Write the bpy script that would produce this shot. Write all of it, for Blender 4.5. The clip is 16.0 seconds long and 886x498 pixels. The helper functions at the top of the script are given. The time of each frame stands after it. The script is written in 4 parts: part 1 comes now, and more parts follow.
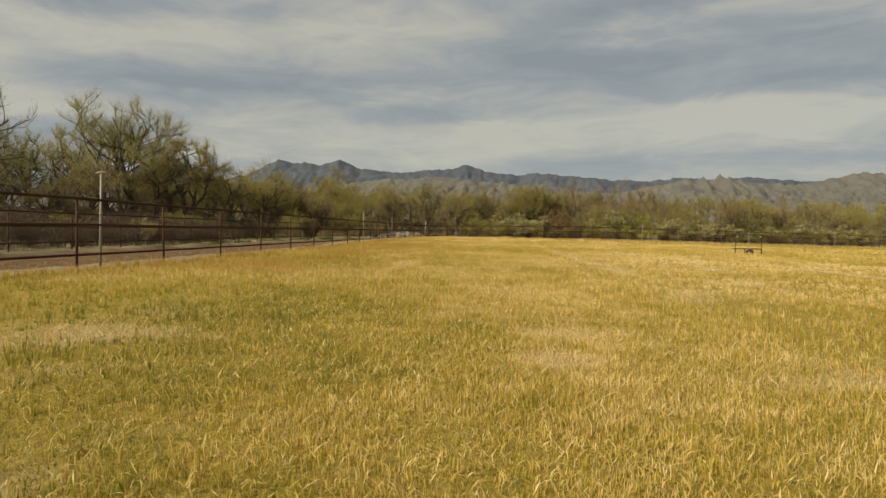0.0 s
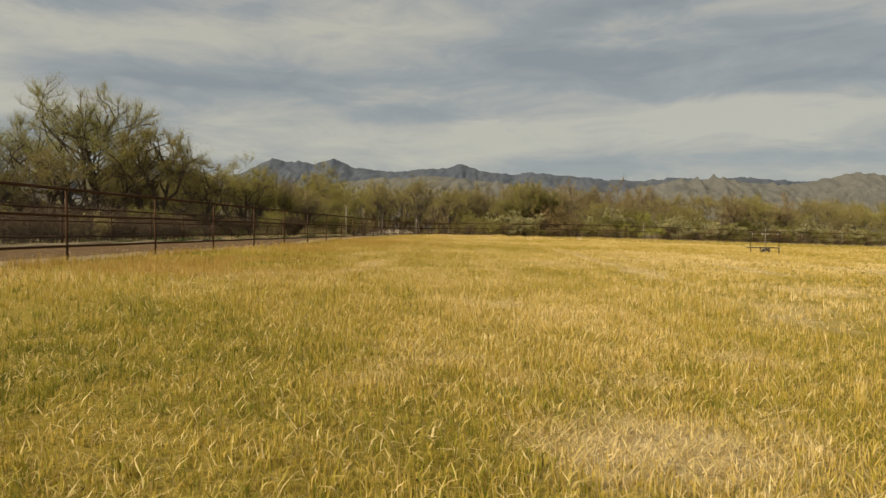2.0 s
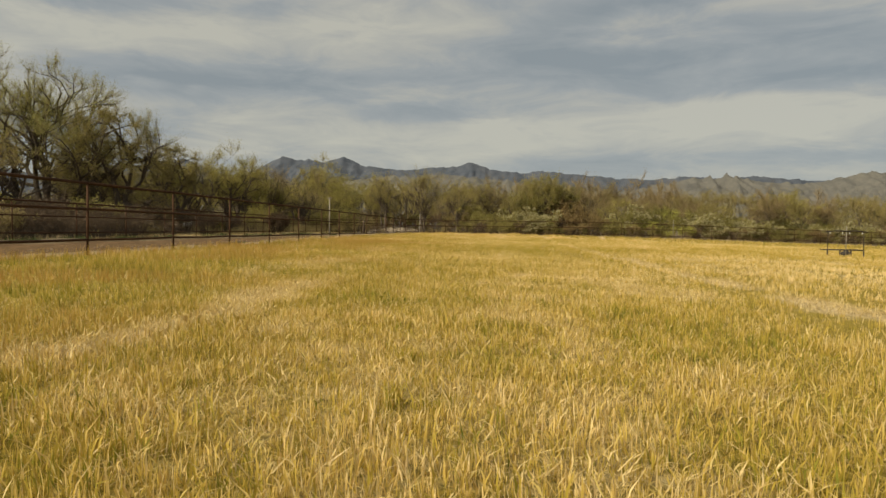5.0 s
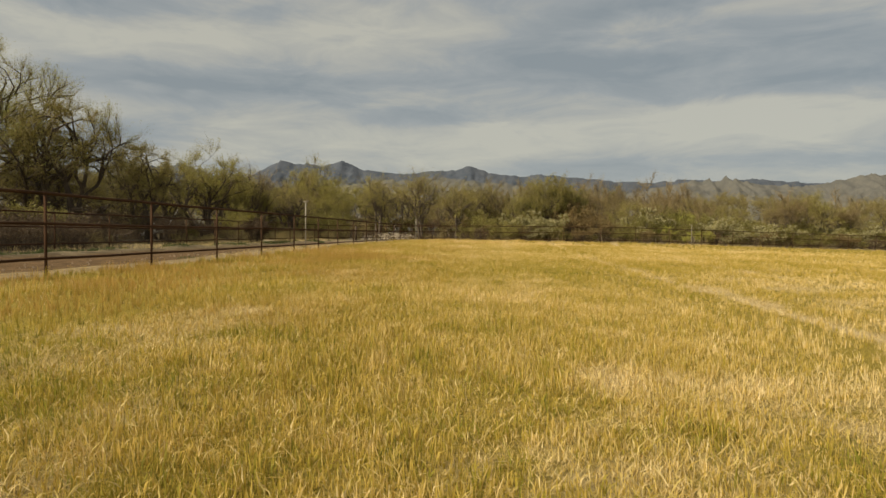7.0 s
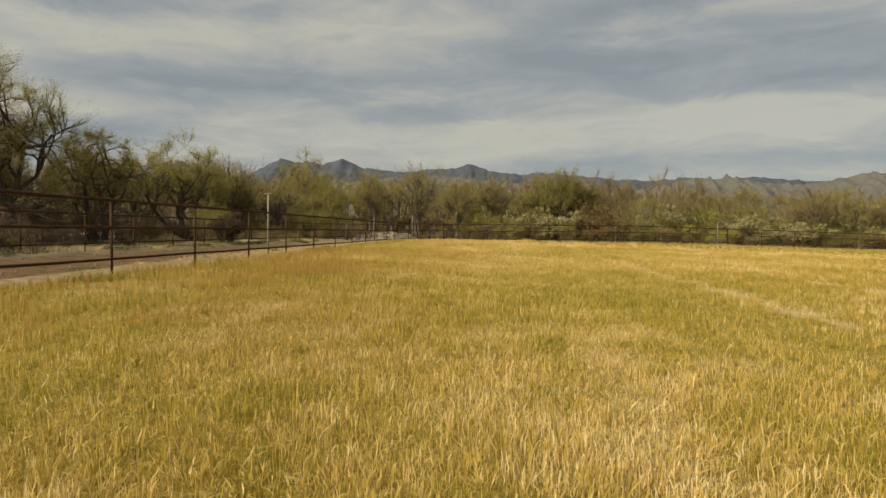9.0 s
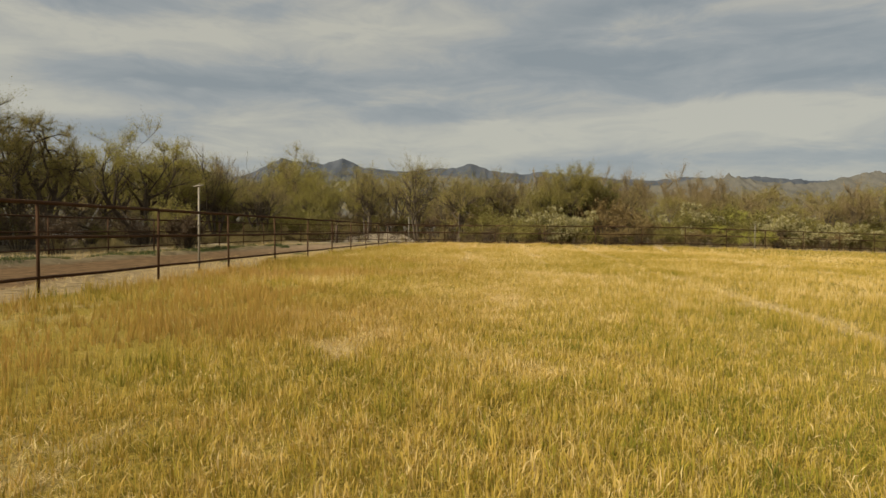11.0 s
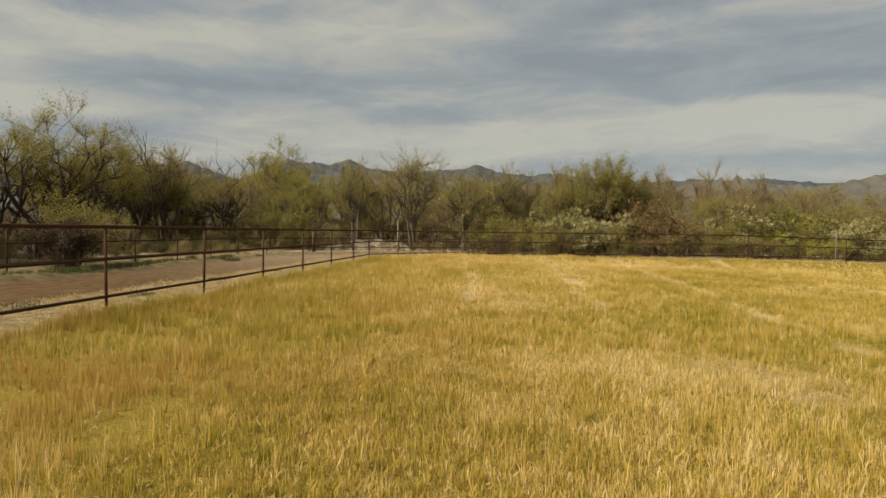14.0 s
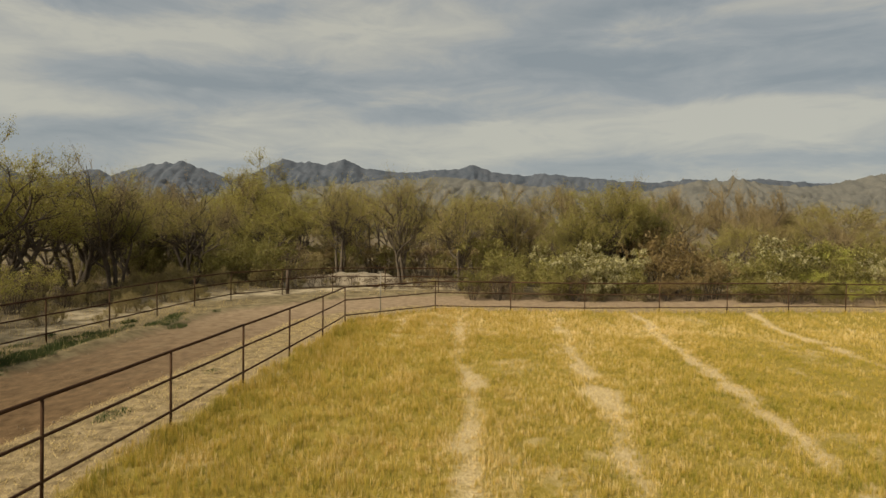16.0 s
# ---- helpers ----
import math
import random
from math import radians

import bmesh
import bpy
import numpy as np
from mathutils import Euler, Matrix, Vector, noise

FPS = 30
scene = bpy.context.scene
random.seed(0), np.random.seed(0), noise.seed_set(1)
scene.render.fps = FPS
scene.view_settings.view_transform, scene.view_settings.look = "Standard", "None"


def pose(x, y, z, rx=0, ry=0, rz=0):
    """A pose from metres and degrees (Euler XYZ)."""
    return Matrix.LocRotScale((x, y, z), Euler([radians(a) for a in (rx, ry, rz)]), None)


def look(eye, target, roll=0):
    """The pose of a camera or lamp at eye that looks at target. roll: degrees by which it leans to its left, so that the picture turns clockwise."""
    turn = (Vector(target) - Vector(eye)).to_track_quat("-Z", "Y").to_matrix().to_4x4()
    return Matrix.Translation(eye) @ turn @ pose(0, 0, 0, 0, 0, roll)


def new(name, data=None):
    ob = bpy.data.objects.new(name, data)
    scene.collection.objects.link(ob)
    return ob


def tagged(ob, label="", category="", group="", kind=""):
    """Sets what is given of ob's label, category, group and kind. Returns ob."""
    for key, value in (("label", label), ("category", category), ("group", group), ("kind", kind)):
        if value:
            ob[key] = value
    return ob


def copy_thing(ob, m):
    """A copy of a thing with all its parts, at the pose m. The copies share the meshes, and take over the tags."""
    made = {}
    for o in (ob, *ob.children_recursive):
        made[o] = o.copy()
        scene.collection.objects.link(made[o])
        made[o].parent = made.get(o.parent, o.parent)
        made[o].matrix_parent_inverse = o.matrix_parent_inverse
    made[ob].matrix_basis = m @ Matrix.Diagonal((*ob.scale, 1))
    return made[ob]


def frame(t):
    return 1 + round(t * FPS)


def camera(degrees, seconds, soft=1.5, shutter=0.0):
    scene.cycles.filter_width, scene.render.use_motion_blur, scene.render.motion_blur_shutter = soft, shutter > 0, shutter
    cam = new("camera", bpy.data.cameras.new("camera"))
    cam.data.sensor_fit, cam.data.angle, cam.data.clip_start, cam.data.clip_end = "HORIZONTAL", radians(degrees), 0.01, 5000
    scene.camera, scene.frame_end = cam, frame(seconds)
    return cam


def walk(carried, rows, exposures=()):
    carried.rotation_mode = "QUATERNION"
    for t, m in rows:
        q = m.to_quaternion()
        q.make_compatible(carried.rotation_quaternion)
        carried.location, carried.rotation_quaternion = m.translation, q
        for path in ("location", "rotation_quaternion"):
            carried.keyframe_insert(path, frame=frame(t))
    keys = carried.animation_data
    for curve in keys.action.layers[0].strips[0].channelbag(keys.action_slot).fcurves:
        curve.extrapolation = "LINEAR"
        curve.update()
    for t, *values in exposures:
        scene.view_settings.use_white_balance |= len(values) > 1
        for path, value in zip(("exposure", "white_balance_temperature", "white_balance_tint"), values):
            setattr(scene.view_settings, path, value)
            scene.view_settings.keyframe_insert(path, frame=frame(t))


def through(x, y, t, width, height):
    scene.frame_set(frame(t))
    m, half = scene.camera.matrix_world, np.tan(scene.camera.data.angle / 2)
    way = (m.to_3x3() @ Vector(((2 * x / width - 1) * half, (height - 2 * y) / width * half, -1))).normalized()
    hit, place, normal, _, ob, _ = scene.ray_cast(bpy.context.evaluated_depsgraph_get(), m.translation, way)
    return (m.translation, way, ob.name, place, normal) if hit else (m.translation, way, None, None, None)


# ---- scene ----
cam = camera(70.0, 16.0)

PATH = [
    (0, (8.628, -41.184, 0.843), (8.467, -39.191, 0.787), 0.4),
    (0.5, (8.628, -40.41, 0.834), (8.495, -38.415, 0.777), 0.5),
    (1, (8.633, -39.457, 0.827), (8.46, -37.466, 0.768), 0.6),
    (1.5, (8.645, -38.594, 0.757), (8.476, -36.602, 0.697), 0.6),
    (2, (8.638, -37.678, 0.684), (8.495, -35.684, 0.626), 0.5),
    (2.5, (8.589, -36.631, 0.626), (8.459, -34.636, 0.568), 0.5),
    (3, (8.519, -35.391, 0.564), (8.383, -33.396, 0.509), 0.4),
    (3.5, (8.496, -34.093, 0.549), (8.324, -32.102, 0.492), 0.5),
    (4, (8.482, -32.92, 0.511), (8.305, -30.929, 0.453), 0.6),
    (4.5, (8.474, -31.815, 0.542), (8.3, -29.823, 0.478), 0.7),
    (7, (8.05, -25.533, 0.831), (7.879, -23.541, 0.78), 0.5),
    (7.5, (7.918, -24.052, 0.828), (7.74, -22.061, 0.774), 0.6),
    (8, (7.808, -22.652, 0.874), (7.631, -20.661, 0.819), 0.4),
    (8.5, (7.806, -21.441, 0.898), (7.63, -19.45, 0.841), 0.5),
    (9, (7.617, -19.865, 0.912), (7.446, -17.873, 0.855), 0.5),
    (11.5, (7.0, -12.127, 1.148), (6.825, -10.136, 1.09), 0.5),
    (12, (6.931, -10.6, 1.19), (6.754, -8.609, 1.133), 0.7),
    (12.5, (6.887, -9.071, 1.17), (6.709, -7.08, 1.115), 0.6),
    (13, (6.795, -7.401, 1.17), (6.609, -5.411, 1.116), 0.7),
    (13.5, (6.803, -5.867, 1.266), (6.617, -3.876, 1.214), 0.7),
    (14, (6.638, -4.075, 1.452), (6.445, -2.085, 1.398), 0.7),
    (14.5, (6.59, -2.653, 1.848), (6.39, -0.663, 1.792), 0.8),
    (15, (6.501, -1.105, 2.386), (6.303, 0.885, 2.331), 0.8),
    (15.5, (6.432, 0.099, 3.091), (6.25, 2.09, 3.037), 0.7),
    (16, (6.296, 1.224, 3.841), (6.117, 3.216, 3.786), 0.7),
]
walk(cam, [(t, look(*row)) for t, *row in PATH])


# ---- light ----
SUN_DIR = Vector((-0.60, -0.52, 0.62)).normalized()
sun = new("sun", bpy.data.lights.new("sun", "SUN"))
sun.data.energy, sun.data.angle, sun.data.color = 4.9, radians(34), (1.0, 0.90, 0.70)
sun.matrix_world = look(SUN_DIR * 60, (0, 0, 0))
scene.view_settings.exposure = 0.4


def graph(tree):
    """Shortcuts for adding nodes and links to a node tree."""
    def node(kind, **values):
        n = tree.nodes.new(kind)
        for key, value in values.items():
            n.inputs[key].default_value = value
        return n

    def link(a, b):
        tree.links.new(a, b)
    return node, link


def ramp(tree, stops, smooth=False):
    n = tree.nodes.new("ShaderNodeValToRGB")
    if smooth:
        n.color_ramp.interpolation = "EASE"
    while len(n.color_ramp.elements) < len(stops):
        n.color_ramp.elements.new(0.5)
    for e, (p, c) in zip(n.color_ramp.elements, stops):
        e.position = p
        e.color = (*c, 1) if len(c) == 3 else c
    return n


def make_world():
    w = bpy.data.worlds.new("sky")
    scene.world = w
    w.use_nodes = True
    t = w.node_tree
    t.nodes.clear()
    node, link = graph(t)
    sky = node("ShaderNodeTexSky")
    sky.sky_type, sky.sun_disc = "NISHITA", False
    sky.sun_elevation = math.asin(SUN_DIR.z)
    sky.sun_rotation = math.atan2(SUN_DIR.x, SUN_DIR.y)
    clear = node("ShaderNodeBackground", Strength=0.05)
    link(sky.outputs[0], clear.inputs[0])
    co = node("ShaderNodeTexCoord")
    # thin high cloud: long level streaks
    stretch = node("ShaderNodeMapping")
    stretch.inputs["Scale"].default_value = (1.3, 1.3, 5.0)
    stretch.inputs["Rotation"].default_value = (radians(2), radians(-4), 0.4)
    link(co.outputs["Generated"], stretch.inputs[0])
    n1 = node("ShaderNodeTexNoise", Scale=1.5, Detail=5.0, Roughness=0.5, Distortion=0.6)
    n2 = node("ShaderNodeTexNoise", Scale=4.8, Detail=8.0, Roughness=0.60, Distortion=0.5)
    link(stretch.outputs[0], n1.inputs["Vector"])
    link(stretch.outputs[0], n2.inputs["Vector"])

    def add(a, c, k):
        m = node("ShaderNodeMath")
        m.operation = "MULTIPLY_ADD"
        m.inputs[1].default_value = k
        link(c, m.inputs[0])
        link(a, m.inputs[2])
        return m.outputs[0]

    def bank(x, z, wide, high, tilt=0.0):
        """A soft level bank of cloud ahead: 1 at its middle, 0 at its rim."""
        mp = node("ShaderNodeMapping")
        mp.vector_type = "TEXTURE"
        mp.inputs["Location"].default_value = (x, 0.95, z)
        mp.inputs["Rotation"].default_value = (0, tilt, 0)
        mp.inputs["Scale"].default_value = (wide, 1.2, high)
        wob = node("ShaderNodeVectorMath")
        wob.operation = "MULTIPLY_ADD"
        wob.inputs[1].default_value = (0.10, 0.0, 0.045)
        link(n2.outputs["Color"], wob.inputs[0])
        link(co.outputs["Generated"], wob.inputs[2])
        link(wob.outputs[0], mp.inputs[0])
        ln = node("ShaderNodeVectorMath")
        ln.operation = "LENGTH"
        link(mp.outputs[0], ln.inputs[0])
        mr = node("ShaderNodeMapRange")
        mr.interpolation_type = "SMOOTHSTEP"
        mr.inputs["From Min"].default_value, mr.inputs["From Max"].default_value = 1.0, 0.0
        link(ln.outputs["Value"], mr.inputs[0])
        return mr.outputs[0]

    base = node("ShaderNodeMath")
    base.operation = "MULTIPLY_ADD"
    base.inputs[1].default_value, base.inputs[2].default_value = 0.62, 0.24
    link(n1.outputs[0], base.inputs[0])
    value = add(n2.outputs[0], base.outputs[0], 0.34)
    # banks: place, height, half width, half height, tilt, weight
    for x, z, wide, high, tilt, k in ((-0.58, 0.225, 0.26, 0.11, 0.0, 0.16), (-0.34, 0.272, 0.36, 0.050, -0.06, 0.24), (-0.10, 0.300, 0.26, 0.070, -0.15, 0.20), (-0.09, 0.138, 0.52, 0.055, 0.0, 0.26),
                                      (0.37, 0.160, 0.46, 0.055, 0.03, 0.34), (-0.47, 0.298, 0.16, 0.035, 0.0, -0.30), (-0.33, 0.215, 0.44, 0.040, -0.05, -0.34), (-0.48, 0.136, 0.24, 0.028, 0.0, -0.24),
                                      (0.26, 0.250, 0.50, 0.060, 0.03, -0.24), (0.18, 0.309, 0.26, 0.030, -0.14, -0.24), (0.42, 0.206, 0.34, 0.032, 0.02, -0.26), (0.00, 0.180, 0.34, 0.024, 0.0, -0.16),
                                      (0.32, 0.103, 0.46, 0.030, 0.0, -0.20), (-0.445, 0.203, 0.045, 0.012, 0.0, 0.24), (-0.395, 0.198, 0.035, 0.010, 0.0, 0.18), (0.30, 0.345, 0.50, 0.050, -0.05, -0.14)):
        value = add(value, bank(x, z + 0.022, wide, high, tilt), k)
    cloud = ramp(t, [(0.36, (0.270, 0.302, 0.312)), (0.60, (0.345, 0.366, 0.362)), (0.76, (0.432, 0.430, 0.386)), (0.94, (0.520, 0.505, 0.424))])
    link(value, cloud.inputs[0])
    over = node("ShaderNodeBackground", Strength=0.775)
    link(cloud.outputs[0], over.inputs[0])
    both = node("ShaderNodeMixShader", Fac=0.86)
    link(clear.outputs[0], both.inputs[1])
    link(over.outputs[0], both.inputs[2])
    out = node("ShaderNodeOutputWorld")
    link(both.outputs[0], out.inputs[0])


make_world()


# ---- materials ----
def shader(name, rough=0.8, metal=0.0, spec=0.3):
    m = bpy.data.materials.new(name)
    m.use_nodes = True
    t = m.node_tree
    b = t.nodes["Principled BSDF"]
    b.inputs["Roughness"].default_value = rough
    b.inputs["Metallic"].default_value = metal
    b.inputs["Specular IOR Level"].default_value = spec
    node, link = graph(t)
    return m, t, b, node, link


def mottled(name, dark, light, scale=3.0, fine=40.0, rough=0.8, metal=0.0, bump=0.3, bump_size=0.01, spec=0.3, island=0.0):
    """A surface of two mixed tones with a fine grain, a coarse mottling and a slight relief."""
    m, t, b, node, link = shader(name, rough, metal, spec)
    co = node("ShaderNodeTexCoord")
    n1 = node("ShaderNodeTexNoise", Scale=scale, Detail=4.0, Roughness=0.6)
    n2 = node("ShaderNodeTexNoise", Scale=fine, Detail=3.0, Roughness=0.7)
    link(co.outputs["Object"], n1.inputs["Vector"])
    link(co.outputs["Object"], n2.inputs["Vector"])
    mx = node("ShaderNodeMix")
    mx.inputs[0].default_value = 0.4
    link(n1.outputs[0], mx.inputs[2])
    link(n2.outputs[0], mx.inputs[3])
    value = mx.outputs[0]
    if island:
        geo = node("ShaderNodeNewGeometry")
        mi = node("ShaderNodeMix")
        mi.inputs[0].default_value = island
        link(value, mi.inputs[2])
        link(geo.outputs["Random Per Island"], mi.inputs[3])
        value = mi.outputs[0]
    r = ramp(t, [(0.3, dark), (0.7, light)])
    link(value, r.inputs[0])
    link(r.outputs[0], b.inputs["Base Color"])
    if bump:
        bp = node("ShaderNodeBump", Strength=bump, Distance=bump_size)
        link(mx.outputs[0], bp.inputs["Height"])
        link(bp.outputs[0], b.inputs["Normal"])
    return m


def leaf(name, tones, through=0.35):
    """Small leaves or blades: each piece takes its own tone; thin enough to let some light pass."""
    m, t, b, node, link = shader(name, 0.65, 0.0, 0.25)
    geo = node("ShaderNodeNewGeometry")
    info = node("ShaderNodeObjectInfo")
    mi = node("ShaderNodeMix")
    mi.inputs[0].default_value = 0.45
    link(geo.outputs["Random Per Island"], mi.inputs[2])
    link(info.outputs["Random"], mi.inputs[3])
    steps = [(0.12 + 0.76 * i / (len(tones) - 1), c) for i, c in enumerate(tones)]
    r = ramp(t, steps)
    link(mi.outputs[0], r.inputs[0])
    link(r.outputs[0], b.inputs["Base Color"])
    trans = node("ShaderNodeBsdfTranslucent")
    link(r.outputs[0], trans.inputs[0])
    mix = node("ShaderNodeMixShader", Fac=through)
    out = t.nodes["Material Output"]
    link(b.outputs[0], mix.inputs[1])
    link(trans.outputs[0], mix.inputs[2])
    link(mix.outputs[0], out.inputs[0])
    return m


def grass_material(name, tones):
    """Ripening grass: each blade has its own tone between green and straw, kept with the mesh."""
    m, t, b, node, link = shader(name, 0.75, 0.0, 0.10)
    tone = node("ShaderNodeAttribute")
    tone.attribute_name = "tone"
    r = ramp(t, tones)
    link(tone.outputs["Fac"], r.inputs[0])
    ruddy = node("ShaderNodeAttribute")
    ruddy.attribute_name = "ruddy"
    mx = node("ShaderNodeMix")
    mx.data_type = "RGBA"
    mx.inputs[7].default_value = (0.430, 0.255, 0.072, 1)
    link(ruddy.outputs["Fac"], mx.inputs[0])
    link(r.outputs[0], mx.inputs[6])
    link(mx.outputs[2], b.inputs["Base Color"])
    trans = node("ShaderNodeBsdfTranslucent")
    link(mx.outputs[2], trans.inputs[0])
    mix = node("ShaderNodeMixShader", Fac=0.36)
    out = t.nodes["Material Output"]
    link(b.outputs[0], mix.inputs[1])
    link(trans.outputs[0], mix.inputs[2])
    link(mix.outputs[0], out.inputs[0])
    return m


M_RUST = mottled("rusted_pipe", (0.030, 0.016, 0.009), (0.082, 0.045, 0.026), 3, 60, 0.95, 0.0, 0.4, 0.004, 0.06)
M_PALE = mottled("galvanised_pipe", (0.15, 0.130, 0.098), (0.27, 0.238, 0.185), 2, 50, 0.55, 0.1, 0.2, 0.002)
M_WOOD = mottled("weathered_post", (0.045, 0.030, 0.020), (0.10, 0.07, 0.047), 3, 45, 0.9, 0, 0.6, 0.01)
M_BARK = mottled("bark", (0.028, 0.021, 0.015), (0.108, 0.083, 0.058), 4, 30, 0.95, 0, 0.7, 0.02)
# lighter bark for the far trees, with their haze in the colour
M_BARKHAZE = mottled("hazed_bark", (0.045, 0.035, 0.024), (0.130, 0.102, 0.072), 4, 30, 0.95, 0, 0.5, 0.02)
M_TWIG = mottled("twig", (0.098, 0.073, 0.036), (0.285, 0.216, 0.108), 1.5, 20, 0.9, 0, 0, 0.01, 0.2, 0.5)
M_DEAD = mottled("bleached_wood", (0.34, 0.31, 0.27), (0.58, 0.54, 0.48), 3, 30, 0.85, 0, 0.5, 0.01)
M_LEAF = leaf("mesquite_leaf", [(0.148, 0.132, 0.031), (0.265, 0.236, 0.050), (0.345, 0.302, 0.070), (0.210, 0.180, 0.043)])
M_LEAFDARK = leaf("dark_leaf", [(0.128, 0.118, 0.029), (0.212, 0.188, 0.044), (0.285, 0.246, 0.062)])
M_LEAFPALE = leaf("new_leaf", [(0.178, 0.178, 0.046), (0.268, 0.257, 0.064), (0.335, 0.315, 0.084), (0.222, 0.212, 0.053)], 0.4)
M_LEAFDUSK = leaf("dusky_leaf", [(0.142, 0.120, 0.031), (0.222, 0.186, 0.046), (0.292, 0.244, 0.063), (0.178, 0.142, 0.042)])
M_LEAFTAN = leaf("dry_leaf", [(0.190, 0.148, 0.064), (0.285, 0.226, 0.094), (0.235, 0.190, 0.075)])
M_LEAFRED = leaf("rusty_twig", [(0.155, 0.105, 0.042), (0.225, 0.158, 0.060), (0.200, 0.152, 0.062)])
M_SHRUB = leaf("seepwillow_leaf", [(0.080, 0.070, 0.018), (0.165, 0.145, 0.035), (0.335, 0.290, 0.085)])
M_YELLOW = leaf("rabbitbrush_leaf", [(0.190, 0.195, 0.040), (0.340, 0.320, 0.062), (0.250, 0.240, 0.055)])
M_FLUFF = leaf("seed_fluff", [(0.270, 0.240, 0.115), (0.440, 0.390, 0.210), (0.340, 0.310, 0.150)], 0.35)
# dry browns, darkened for the crowns' shade over the understory
M_BRUSH = leaf("bare_brush", [(0.060, 0.038, 0.020), (0.118, 0.078, 0.042), (0.085, 0.057, 0.031)], 0.15)
M_GRASS = grass_material("ripening_grass", [(0.05, (0.135, 0.140, 0.022)), (0.26, (0.255, 0.230, 0.030)), (0.44, (0.400, 0.298, 0.046)), (0.60, (0.530, 0.375, 0.086)), (0.76, (0.660, 0.485, 0.190)), (0.95, (0.820, 0.655, 0.350))])
M_THATCH = leaf("thatch", [(0.340, 0.250, 0.060), (0.520, 0.380, 0.120), (0.430, 0.330, 0.085), (0.660, 0.510, 0.230)], 0.3)
M_STRAW = leaf("straw", [(0.340, 0.240, 0.088), (0.500, 0.375, 0.155), (0.640, 0.500, 0.240)], 0.2)
M_WEED = leaf("green_weed", [(0.040, 0.056, 0.016), (0.072, 0.092, 0.026), (0.130, 0.130, 0.044)])
# haze over the far range and the foothills is put into these colours
M_ROCKHAZE = mottled("hazed_rock", (0.030, 0.040, 0.056), (0.082, 0.088, 0.102), 0.012, 0.07, 0.95, 0, 0.0)
M_FOOTHAZE = mottled("hazed_foothill", (0.060, 0.060, 0.056), (0.126, 0.117, 0.097), 0.016, 0.09, 0.95, 0, 0.0)
M_BANK = mottled("pale_sand", (0.17, 0.135, 0.09), (0.31, 0.255, 0.18), 0.8, 14, 0.95, 0, 0.4, 0.03)
M_WHITE = mottled("white_plastic", (0.40, 0.39, 0.35), (0.55, 0.54, 0.50), 5, 60, 0.5, 0, 0, 0.01)
M_STEEL = mottled("dark_steel", (0.020, 0.017, 0.014), (0.060, 0.048, 0.038), 4, 50, 0.7, 0.3, 0.2, 0.003)


